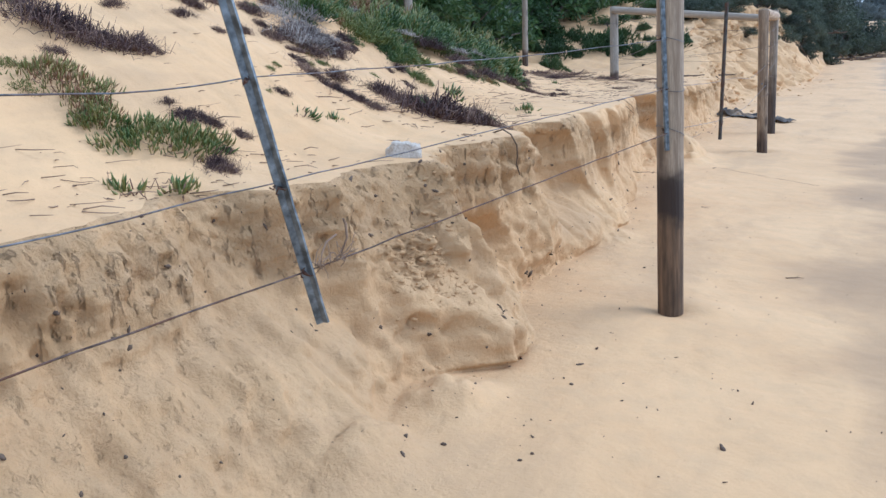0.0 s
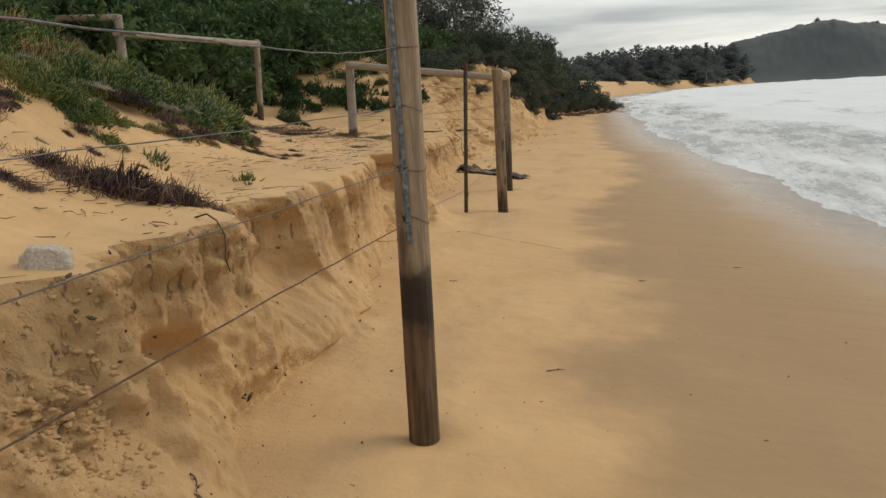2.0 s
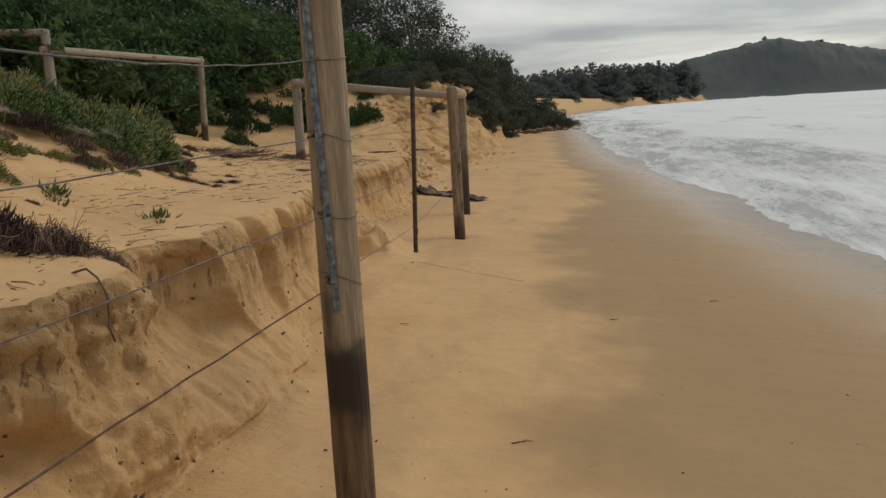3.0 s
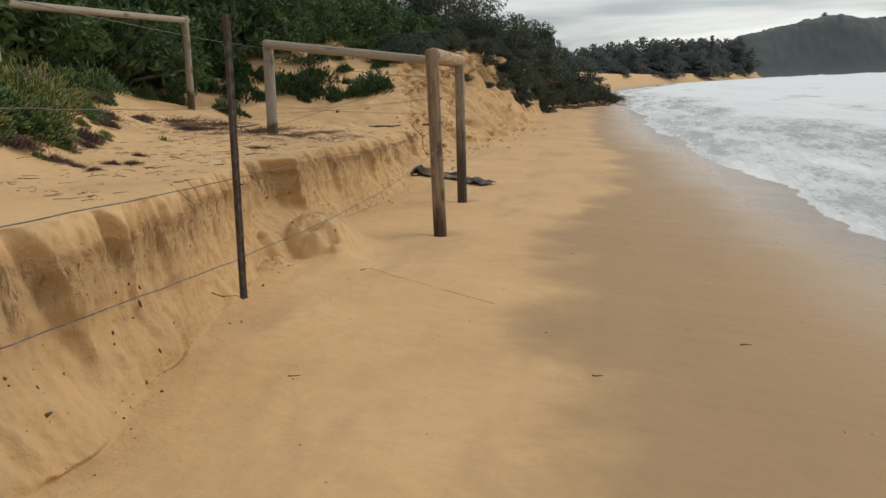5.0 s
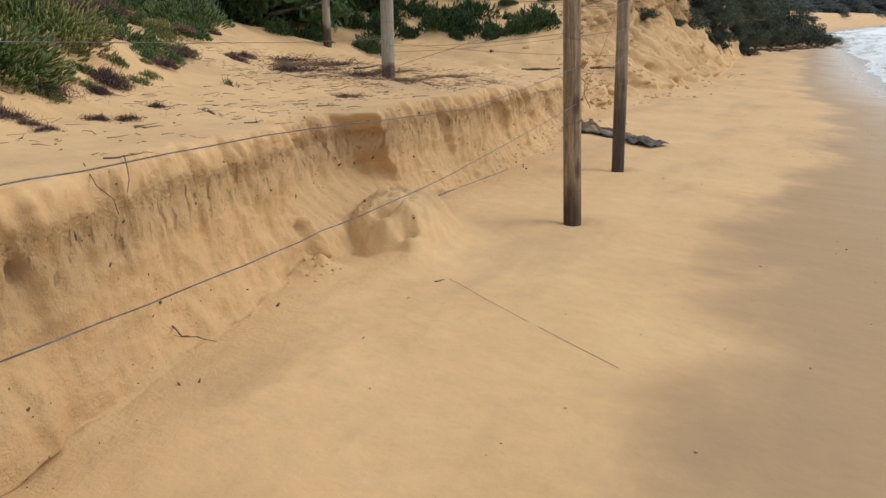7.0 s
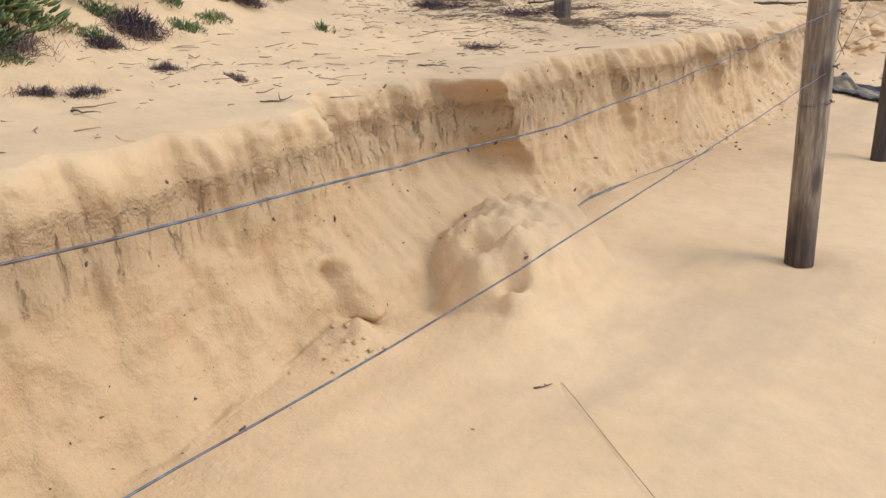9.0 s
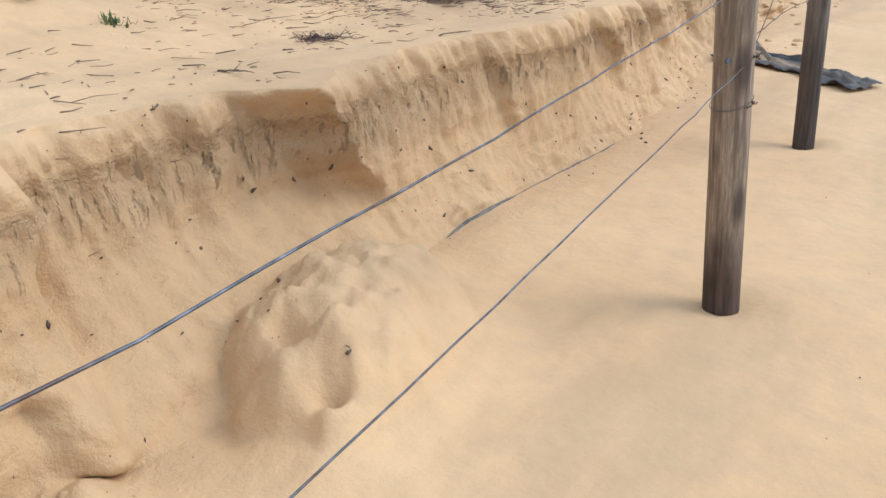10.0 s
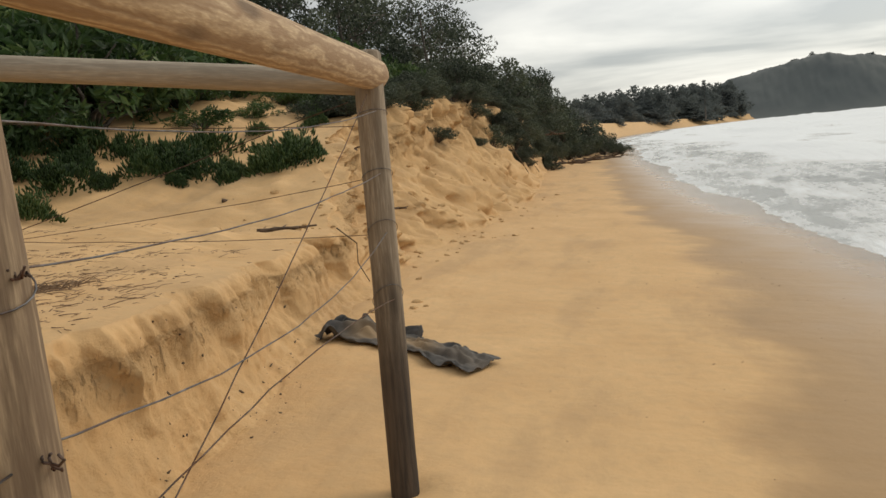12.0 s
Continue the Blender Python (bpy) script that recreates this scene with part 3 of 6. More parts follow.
# masses standing out from the face: along the bank, height, reach, and their extent
BULGES = ((3.88, 0.32, 0.12, 0.34, 0.42), (3.66, 0.38, 0.07, 0.10, 0.11), (3.98, 0.55, 0.06, 0.035, 0.13), (4.10, 0.54, 0.065, 0.035, 0.14), (4.20, 0.50, 0.05, 0.03, 0.12), (3.80, 0.30, 0.05, 0.06, 0.14), (3.92, 0.26, 0.05, 0.05, 0.14),
          (3.60, 0.31, -0.07, 0.028, 0.03), (10.28, 0.15, 0.10, 0.075, 0.12), (10.24, 0.33, 0.05, 0.05, 0.07), (10.16, 0.24, -0.05, 0.04, 0.05), (5.35, 0.34, 0.10, 0.42, 0.20), (5.9, 0.22, 0.09, 0.30, 0.16), (6.75, 0.2, 0.07, 0.25, 0.2),
          (8.15, 0.62, -0.04, 0.04, 0.04), (9.95, 0.62, -0.03, 0.05, 0.05), (2.3, 0.35, 0.05, 0.22, 0.12), (3.05, 0.45, 0.05, 0.10, 0.25), (8.0, 0.12, 0.08, 0.20, 0.16))


def bulge(y, z):
    off = np.zeros(z.shape)
    for by, bz, reach, sy, sz in BULGES:
        yy = y - by - 0.25 * (bz - z) * (sz > sy)
        off = off + reach * np.exp(-((yy / sy) ** 2 + ((z - bz) / sz) ** 2) ** 1.4)
    return off


def recess(y, v):
    """How far the bank face is set back, with sharp slanting edges (v: 0 at the foot, 1 at the crest)."""
    off = np.zeros(np.broadcast(y, v).shape)
    for y0, y1, lean0, lean1, depth, front in SCARS:
        a, b = y0 + lean0 * (1 - v), y1 + lean1 * (1 - v)
        wob = 0.035 * fnoise(v * 5, y0 + 0 * y, 3, 57)
        k = (y - a + wob) / (b - a)
        ease = np.minimum(smooth(0.0, front, k), np.clip((1 - k) * (b - a) / (0.85 * depth), 0, 1) ** 0.75)
        off = off + depth * np.where((k > 0) & (k < 1), ease, 0)
    return off


LOOKUP = {}


def foot_wander(y):
    """The foot of the bank wanders, but runs straight where buried fabric holds it."""
    return (0.05 - 0.045 * np.exp(-((y - 12.7) / 1.3) ** 4)) * fnoise(y * 1.7, 0 * y, 3, 41)


def build_ground():
    ys = np.concatenate([np.linspace(-60, -6, 10)[:-1], np.arange(-6, 0.4, 0.25), np.arange(0.4, 15, 0.016), np.arange(15, 19, 0.024), np.arange(19, 34, 0.06),
                         np.arange(34, 48, 0.2), np.geomspace(48, 200, 60), np.geomspace(208, 4800, 40)])
    nb, ns, nl = 124, 76, 110
    ul = np.linspace(0, 1, nl + 1)[1:]
    Y = ys[:, None]
    f, c = table(Y, FOOT), table(Y, CREST)
    f = f + foot_wander(Y) * smooth(-10, 0, Y)
    c = c + (0.05 * fnoise(Y * 2.1, 0 * Y + 5, 4, 43) + 0.022 * fnoise(Y * 11, 0 * Y + 2, 3, 44)) * smooth(-10, 0, Y)
    out = np.concatenate([np.arange(1, 57) * 0.0145, 0.812 + 0.09 * (np.exp(np.arange(1, nb - 55) / (nb - 56) * 10.2) - 1) / 1.4])
    xb = f + out[None, ::-1]
    xl = c - 0.015 * (np.exp(ul * 12) - 1) / 1.2
    zb, zl = beach_z(xb, Y) + slump(xb, Y), land_z(xl, Y)
    u = np.linspace(0, 1, ns)[None, :]
    z0, z1 = beach_z(f, Y), land_z(c, Y)
    tf = table(Y, TALUS)
    tf = np.clip(tf + 0.12 * fnoise(Y * 1.3, 0 * Y, 3, 47), 0.05, 0.9)
    # talus apron below, near-vertical face above
    wt = np.clip(0.28 + 0.75 * tf, 0, 0.92)
    ut = 0.42
    low = np.clip(u / ut, 0, 1)
    hi = np.clip((u - ut) / (1 - ut), 0, 1)
    px = np.where(u < ut, wt * low, wt + (1 - wt) * (0.70 * hi + 0.30 * hi ** 7))
    pz = np.where(u < ut, tf * (0.6 * low + 0.4 * low ** 2), tf + (1 - tf) * (1 - (1 - hi) ** 1.15))
    near = smooth(-8, 0, Y) * (1 - smooth(30, 60, Y))
    xs = f + (c - f) * px
    zs = z0 + (z1 - z0) * pz
    lip = smooth(0.0, 0.06, u) * (1 - smooth(0.96, 1.0, u))
    ridge = fnoise(Y * 9 + 0.6 * pz, pz * 1.5, 3, 51)
    groove = -np.abs(fnoise(Y * 5 + 2.0 * pz, pz * 1.1 + 3, 3, 55))
    crumb = fnoise(Y * 20, pz * 14 + 2, 3, 61) + 0.8 * np.maximum(fnoise(Y * 7, pz * 6 + 9, 3, 62), 0) ** 2
    lumps = fnoise(Y * 2.6, pz * 4.5 + 1, 4, 67)
    dribble = np.maximum(vnoise(Y * 30 + 5 * pz, pz * 5, 65), 0) * smooth(0.72, 0.86, pz) * (1 - smooth(0.96, 1.0, pz))
    amp = table(Y, [(-60, 1), (18, 1), (22, 1.8), (5000, 1.8)])
    back = recess(Y, pz) * smooth(0.08, 0.5, pz) * np.clip((table(Y, CREST) * -1), 0, 1)
    flutes = -np.abs(vnoise(Y * 14 + 3.0 * pz, pz * 1.3 + 4, 53)) - 0.6 * np.abs(vnoise(Y * 27 + 5.0 * pz, pz * 2.2 + 8, 54))
    score = smooth(0.35, 0.7, pz) * (1 - 0.5 * smooth(0.92, 1.0, pz))
    clumps = np.maximum(fnoise(Y * 16, pz * 9 + 5, 3, 64), 0) * smooth(0.6, 0.85, pz)
    push = near * lip * amp * (0.010 * ridge + 0.016 * groove + (0.030 * flutes + 0.034) * score * (1 - smooth(0.97, 1.0, pz)) + (0.012 + 0.012 * (1 - smooth(5, 6.5, Y))) * clumps + (0.005 + 0.014 * (1 - smooth(5, 6.5, Y))) * crumb + (0.008 + 0.02 * (1 - smooth(5, 6.5, Y))) * dribble + (0.014 + 0.012 * (1 - smooth(5, 6.5, Y))) * lumps * (1 - 0.6 * smooth(0.5, 0.8, pz)) + bulge(Y, zs))
    push = push + near * lip * np.exp(-(((Y - 3.78) / 0.24) ** 2 + ((zs - 0.56) / 0.10) ** 2) ** 2) * (0.07 * np.abs(fnoise(Y * 14, zs * 18, 3, 58)) + 0.03 * fnoise(Y * 30, zs * 30, 2, 56))
    fingers = np.exp(-(((Y - 3.92) / 0.30) ** 2 + ((zs - 0.34) / 0.26) ** 2) ** 2) * np.abs(vnoise(Y * 8 + 4.0 * zs, zs * 2.5, 59))
    push = push + near * lip * (0.075 * fingers - 0.02 * fingers ** 2)
    slope = smooth(18.5, 21, Y) * near * lip
    push = push + slope * (0.14 * fnoise(Y * 1.5, pz * 5, 4, 46) + 0.10 * np.abs(fnoise(Y * 3, pz * 9, 4, 48)) - 0.10 * smooth(0.1, 0.6, vnoise(Y * 2.2, pz * 7, 49)))
    xs = xs + push - back * near
    block = np.round(1.6 * fnoise(Y * 0.9, pz * 3.2, 3, 68)) / 1.6
    xs = xs + lip * 0.16 * block * smooth(19, 23, Y) * near
    zs = zs + near * lip * (0.006 * crumb + 0.010 * ridge + 0.02 * lumps * (1 - pz)) + lip * 0.10 * fnoise(Y * 1.3, pz * 4, 3, 69) * smooth(19, 23, Y) * near
    zs = np.maximum(zs, shelf_z(Y) - 0.085 * (xs - f) + slump(xs, Y))
    # carry the set-back crest into the terrace edge
    cback = recess(Y, np.ones_like(Y)) * near
    fade = np.exp(-(c - xl) / 0.5)
    xl = xl - cback * fade
    X = np.concatenate([xb, xs, xl], 1)
    Z = np.concatenate([zb, zs, zl], 1)
    cols = X.shape[1]
    V = np.stack([X, np.broadcast_to(Y, X.shape), Z], -1).reshape(-1, 3)
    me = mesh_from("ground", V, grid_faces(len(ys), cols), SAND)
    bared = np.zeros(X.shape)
    # low bank tinted darker here for its shade as well as damp
    raw_shade = 0.16 * (1 - smooth(2.6, 3.6, Y)) * (1 - smooth(0.4, 0.8, pz))
    bared[:, nb:nb + ns] = (0.46 + raw_shade + 0.05 * smooth(0.1, 0.4, pz) + 0.40 * smooth(0.45, 0.8, pz)) * (1 - smooth(0.72, 1.0, pz) * np.clip(0.15 + 0.75 * smooth(5.5, 8, Y) + 0.35 * fnoise(Y * 3, 0 * Y, 3, 45), 0, 0.95)) * near
    # the damp and shade tint fades out over the beach at the foot
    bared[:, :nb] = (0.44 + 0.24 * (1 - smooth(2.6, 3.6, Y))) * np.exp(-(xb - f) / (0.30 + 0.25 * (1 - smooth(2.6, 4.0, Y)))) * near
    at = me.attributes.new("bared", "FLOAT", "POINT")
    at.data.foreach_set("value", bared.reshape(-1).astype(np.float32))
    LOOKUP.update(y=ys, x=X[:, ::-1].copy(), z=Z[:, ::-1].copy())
    ob = thing("ground", me, "pale golden beach sand with an eroded bank and dune", "sand", kind="structure")
    return ob


build_ground()


def build_sea():
    ys = np.concatenate([np.arange(-60, 4, 4), np.arange(4, 45, 0.25), np.geomspace(45, 3600, 150)])
    us = np.linspace(0, 1, 190)
    Y = ys[:, None]
    # where the still water meets the sand
    shore = table(Y, FOOT) + (shelf_z(Y) - SEA) / 0.085
    d = -1.6 + 0.18 * (np.exp(us[None, :] * 9.9) - 1) / 1.5
    X = shore + d
    swell = smooth(3, 14, d)
    q = d + 1.8 * fnoise(Y * 0.06, 0 * Y, 3, 71) + 0.5 * fnoise(X * 0.2, Y * 0.12, 2, 72)
    z = SEA + 0.035 * fnoise(X * 0.22, Y * 0.16, 3, 73) * (1 - swell) + 0.012 * fnoise(X * 1.1, Y * 0.9, 2, 74) * smooth(0.5, 3, d)
    # foam amount; the near-shore base is raised to whiten the film like sheen
    froth_sheen = 0.40 + 0.06 * fnoise(X * 0.5, Y * 0.1, 2, 79) + 0.36 * smooth(4.5, 10, d) + 0.10 * np.exp(-((d - 0.05) / 0.22) ** 2) + 0.16 * np.exp(-((d - 2.2 - 0.5 * fnoise(Y * 0.2, 0 * Y, 2, 80)) / 0.35) ** 2)
    for at, h, w in ((10, 0.22, 1.5), (19, 0.45, 2.0), (31, 0.5, 2.2), (48, 0.8, 2.8), (75, 0.9, 4)):
        crest = np.exp(-((q - at) / w) ** 2) * (0.55 + 0.45 * fnoise(Y * 0.07 + at, 0 * Y, 2, int(at)))
        z = z + h * crest
        froth_sheen = froth_sheen + 0.35 * np.exp(-((q - at + 0.8 * w) / (1.3 * w)) ** 2) - 0.25 * np.exp(-((q - at - 1.2 * w) / (0.9 * w)) ** 2)
    z = z + swell * (0.05 * fnoise(X * 0.5, Y * 0.35, 3, 77) + 0.10 * fnoise(X * 0.12, Y * 0.06, 2, 78)) * np.exp(-d / 900)
    froth_sheen = froth_sheen + 0.03 * smooth(10, 30, d) - 0.06 * smooth(80, 250, d)
    V = np.stack([X, np.broadcast_to(Y, X.shape), z], -1).reshape(-1, 3)
    me = mesh_from("sea", V, grid_faces(len(ys), len(us)), WATER)
    at = me.attributes.new("froth_sheen", "FLOAT", "POINT")
    at.data.foreach_set("value", np.clip(froth_sheen, 0, 1).reshape(-1).astype(np.float32))
    thing("sea_water", me, "grey-green sea with white foam washing up the sand", "sea", kind="structure")


build_sea()


# ---- fence ----
def lathe_pole(length, r0, r1, seed, sides=22, rings=26, flat=0.0):
    """A round pole along z with small bulges and a chamfered top."""
    V, F = [], []
    hs = list(np.linspace(0, length - 0.012, rings)) + [length]
    for i, h in enumerate(hs):
        r = r0 + (r1 - r0) * h / length
        if i == len(hs) - 1:
            r -= 0.01
        for k in range(sides):
            a = 2 * math.pi * k / sides
            n = float(vnoise(3 * math.cos(a) + seed, 3 * math.sin(a) + h * 1.5, seed)) * 0.035 + float(vnoise(a * 1.2, h * 9, seed + 3)) * 0.012
            V.append((r * (1 + n) * math.cos(a), r * (1 + n) * math.sin(a), h))
    for i in range(len(hs) - 1):
        for k in range(sides):
            F.append((i * sides + k, i * sides + (k + 1) % sides, (i + 1) * sides + (k + 1) % sides, (i + 1) * sides + k))
    F.append(tuple(range(sides))[::-1])
    F.append(tuple((len(hs) - 1) * sides + k for k in range(sides)))
    return V, F


def aim(a, b):
    """Pose whose z axis runs from a to b."""
    d = Vector(b) - Vector(a)
    return Matrix.Translation(a) @ d.to_track_quat("Z", "Y").to_matrix().to_4x4()


def ring(z, r, tilt=0.0, turn=0.0, wire=0.0014, sides=5, gap=0.0):
    pts = []
    for k in range(25):
        a = turn + gap + (2 * math.pi - 2 * gap) * k / 24
        pts.append((r * math.cos(a), r * math.sin(a), z + tilt * math.cos(a - turn)))
    return tube(pts, wire, sides)


def tie(seed, size=0.009):
    """A small knot of twisted wire ends."""
    g = np.random.default_rng(seed)
    ch = []
    for _ in range(5):
        p = np.array([0.0, 0, 0])
        pts = [p]
        for _ in range(4):
            p = p + g.normal(0, size * 0.5, 3)
            pts.append(p)
        ch.append(tube(pts, 0.002, 5))
    return join(ch)


def post(foot, top, r0, r1, mat, seed, label, wraps=(), knots=(), buried=0.35, group="fence posts"):
    foot, top = Vector(foot), Vector(top)
    d = (top - foot).normalized()
    base = new("fence_post")
    base.matrix_basis = aim(foot, top)
    tagged(base, label, "post", group)
    L = (top - foot).length
    V, F = lathe_pole(L + buried, r0, r1, seed)
    V = [(x, y, z - buried) for x, y, z in V]
    part("pole", mesh_from("pole", V, F, mat), base)
    for z, tilt, turn in wraps:
        part("wire_wrap", mesh_from("wire_wrap", *ring(z, r0 + (r1 - r0) * z / L + 0.004, tilt, turn), WIRE), base, "thin galvanised wire")
    for z, ang in knots:
        r = r0 + 0.008
        part("wire_tie", mesh_from("wire_tie", *tie(int(z * 100) + seed), RUST_WIRE), base, "twisted rusty wire ends", pose(r * math.cos(ang), r * math.sin(ang), z))
    return base


def rail(a, b, r, mat, seed, label):
    V, F = lathe_pole((Vector(b) - Vector(a)).length, r, r * 0.97, seed, rings=40)
    base = new("fence_rail")
    base.matrix_basis = aim(a, b)
    tagged(base, label, "rail", "fence rails")
    part("pole", mesh_from("pole", V, F, mat), base)
    L = (Vector(b) - Vector(a)).length
    for z, k in ((-0.004, 1.0), (L + 0.004, -1.0)):
        ring_pts = [((r * 0.84) * math.cos(t), (r * 0.84) * math.sin(t), z) for t in np.linspace(0, 2 * math.pi, 20, endpoint=False)]
        inner = [(x, y, z + k * 0.01) for x, y, z in ring_pts]
        faces = [tuple(range(20)), tuple(range(39, 19, -1))] + [(i, (i + 1) % 20, 20 + (i + 1) % 20, 20 + i) for i in range(20)]
        part("cut_end", mesh_from("cut_end", ring_pts + inner, faces, CUT_WOOD, False), base, "pale sawn end grain")
    return base


P1, P2, P3 = (-0.65, 4.97, 0.0), (-1.75, 12.2, -0.09), (-2.12, 14.54, -0.09)
P4, P5, P6 = (-4.53, 14.16, 0.96), (-8.22, 18.1, 1.5), (-8.15, 13.5, 1.9)
first = post(P1, (-0.63, 4.97, 2.02), 0.066, 0.062, PINE, 1, "weathered round pine fence post with a dark stained foot",
             wraps=((1.62, 0.01, 0.3), (1.39, 0.02, 2.0), (1.16, 0.02, 1.0), (0.95, 0.03, 2.4)), knots=((0.95, -0.4), (1.16, 0.5), (1.4, 0.4)))
corner = post(P2, (-1.74, 12.15, 1.74), 0.066, 0.062, PINE_MID, 4, "weathered pine corner post with knots and wire ties",
     wraps=((1.36, 0.03, 2.5), (0.77, 0.02, 1.0)), knots=((1.37, -0.2), (1.14, -0.3), (0.92, -0.3), (0.77, -0.4)))
post(P3, (-2.10, 14.60, 1.80), 0.062, 0.060, PINE_DARK, 9, "weathered pine end post dark and damp towards the sand",
     wraps=((1.63, 0.02, 2.5), (1.38, 0.03, 2.5), (1.15, 0.05, 2.5), (0.87, 0.06, 2.5)))
post(P4, (-4.53, 14.22, 2.08), 0.072, 0.066, PINE_OLD, 14, "grey weathered pine post standing on the sand terrace", wraps=((0.5, 0.0, 0), (0.85, 0.0, 0)))
post(P5, (-8.06, 17.92, 2.88), 0.068, 0.06, PINE_OLD, 19, "silvery leaning pine post at the dune foot")
post(P6, (-8.15, 13.5, 3.04), 0.08, 0.075, PINE_OLD, 23, "silvery pine post among dune plants")
bolt = lathe_pole(0.012, 0.011, 0.010, 5, sides=14, rings=3)
part("bolt", mesh_from("bolt", *bolt, GALV), corner, "small galvanised bolt head", aim((-0.008, -0.064, 0.91), (-0.016, -0.12, 0.91)))
rail((-1.747, 12.215, 1.69), (-2.10, 14.66, 1.71), 0.070, RAIL_WOOD, 31, "pale debarked pine rail resting on the corner posts")
rail((-4.53, 14.12, 2.03), (-2.14, 14.60, 1.68), 0.056, RAIL_OLD, 35, "grey weathered pine rail running back to the terrace post")
rail((-8.15, 13.4, 2.75), (-8.06, 18.0, 2.80), 0.055, RAIL_OLD, 37, "silvery pine rail between two dune posts")
rail((-8.15, 13.5, 3.0), (-10.4, 13.2, 3.12), 0.055, RAIL_OLD, 39, "silvery pine rail leading into the scrub")


def star_picket(a, b, mat, label, w=0.019, ties=()):
    """A steel Y section picket with notches along one flange."""
    L = (Vector(b) - Vector(a)).length
    bm = bmesh.new()
    prof = []
    for k in range(3):
        t = 2 * math.pi * k / 3
        for s, r in ((-0.18, 1.0), (0.18, 1.0), (math.pi / 3, 0.26)):
            prof.append((w * r * math.cos(t + s), w * r * math.sin(t + s)))
    rings, n = [], max(8, int(L / 0.06))
    for i in range(n + 1):
        z = L * i / n
        k = 0.93 if i % 2 else 1.0
        rings.append([bm.verts.new((x * (k if j < 2 else 1), y, z)) for j, (x, y) in enumerate(prof)])
    for i in range(n):
        for j in range(9):
            bm.faces.new((rings[i][j], rings[i][(j + 1) % 9], rings[i + 1][(j + 1) % 9], rings[i + 1][j]))
    bm.faces.new(rings[0][::-1])
    bm.faces.new(rings[-1])
    me = bpy.data.meshes.new("steel_picket")
    bm.to_mesh(me)
    bm.free()
    me.materials.append(mat)
    base = new("steel_picket")
    base.matrix_basis = aim(a, b)
    tagged(base, label, "picket", "steel pickets")
    part("shaft", me, base)
    for k, z in enumerate(ties):
        part("wire_tie", mesh_from("wire_tie", *tie(40 + k, 0.012), RUST_WIRE), base, "twisted rusty wire ends", pose(0, -w * 0.7, z))
    return base


star_picket((-0.70, 2.42, 0.745), (-0.69, 2.12, 1.95), GALV, "galvanised steel picket hanging aslant in the fence wires", 0.018, (0.15, 0.37, 0.62))
star_picket((-0.90, 6.885, 0.69), (-0.845, 6.845, 1.62), DARK_STEEL, "dark steel picket hanging in the fence wires clear of the sand", 0.0135, (0.12, 0.4))
star_picket((-0.635, 4.895, 0.86), (-0.655, 4.895, 1.93), GALV, "galvanised steel picket strapped against a pine post", 0.014, (0.1, 0.3, 0.53))


def fence_wire(points, sag, label, mat=None, r=0.0018, group="fence wires"):
    pts = []
    g = np.random.default_rng(int(abs(points[0][1] * 100 + points[0][2] * 1000)))
    for a, b in zip(points[:-1], points[1:]):
        a, b = Vector(a), Vector(b)
        n = max(6, int((b - a).length / 0.12))
        for i in range(n):
            t = i / n
            p = a.lerp(b, t)
            k = 0.0012
            p += Vector((g.normal(0, k), 0, g.normal(0, k) - sag * 4 * t * (1 - t)))
            pts.append(p)
    pts.append(Vector(points[-1]))
    return thing("fence_wire", mesh_from("fence_wire", *tube(pts, r, 6), mat or WIRE), label, "wire", group)


PREV = (0.35, -1.6)
PK1, PK2 = (-0.165, 1.8), (-0.93, 6.9)
W = "slack galvanised fence wire strung between posts"
fence_wire([(PREV[0], PREV[1], 1.5), (-0.41, 3.38, 1.53), (-0.63, 4.93, 1.62)], 0.02, W)
fence_wire([(PREV[0], PREV[1], 1.35), (-0.48, 1.6, 1.35), (-0.80, 2.36, 1.35), (-0.63, 4.92, 1.39)], 0.012, W)
fence_wire([(PREV[0], PREV[1], 1.28), (-0.56, 1.6, 1.13), (-0.76, 2.4, 1.10), (-0.63, 4.92, 1.16)], 0.0, W)
fence_wire([(PREV[0], PREV[1], 1.25), (-0.64, 1.6, 0.91), (-0.71, 2.4, 0.88), (-0.63, 4.92, 0.945)], 0.0, W, RUST_WIRE, 0.0022)
fence_wire([(-0.67, 5.02, 1.16), (-0.93, 6.89, 1.092), (-1.14, 8.25, 1.062), (-1.36, 9.8, 0.984), (-1.49, 10.65, 0.997), (-1.70, 12.15, 1.05)], 0.002, W, r=0.0017)
fence_wire([(-0.67, 5.02, 0.945), (-0.93, 6.89, 0.82), (-1.115, 8.1, 0.76), (-1.30, 9.4, 0.737), (-1.462, 10.5, 0.756), (-1.7, 12.15, 0.80)], 0.002, W, r=0.0017)
fence_wire([(-0.68, 5.0, 1.62), (-4.5, 14.1, 1.98)], 0.03, "long galvanised wire running inland to a terrace post")
fence_wire([(-0.68, 5.0, 1.40), (-4.5, 14.1, 1.30)], 0.05, "long galvanised wire running inland to a terrace post")
fence_wire([(-4.48, 14.12, 1.9), (-1.78, 12.14, 1.48), (-2.05, 14.5, 1.55)], 0.05, "slack wire looped from the terrace post round the corner posts")
fence_wire([(-4.48, 14.12, 1.22), (-1.78, 12.14, 1.28)], 0.03, W)
fence_wire([(-1.745, 12.19, 1.28), (-2.06, 14.5, 1.30)], 0.04, W)
fence_wire([(-1.745, 12.19, 1.05), (-2.06, 14.5, 1.06)], 0.10, W)
fence_wire([(-1.745, 12.19, 0.83), (-2.06, 14.5, 0.78)], -0.05, W, RUST_WIRE)
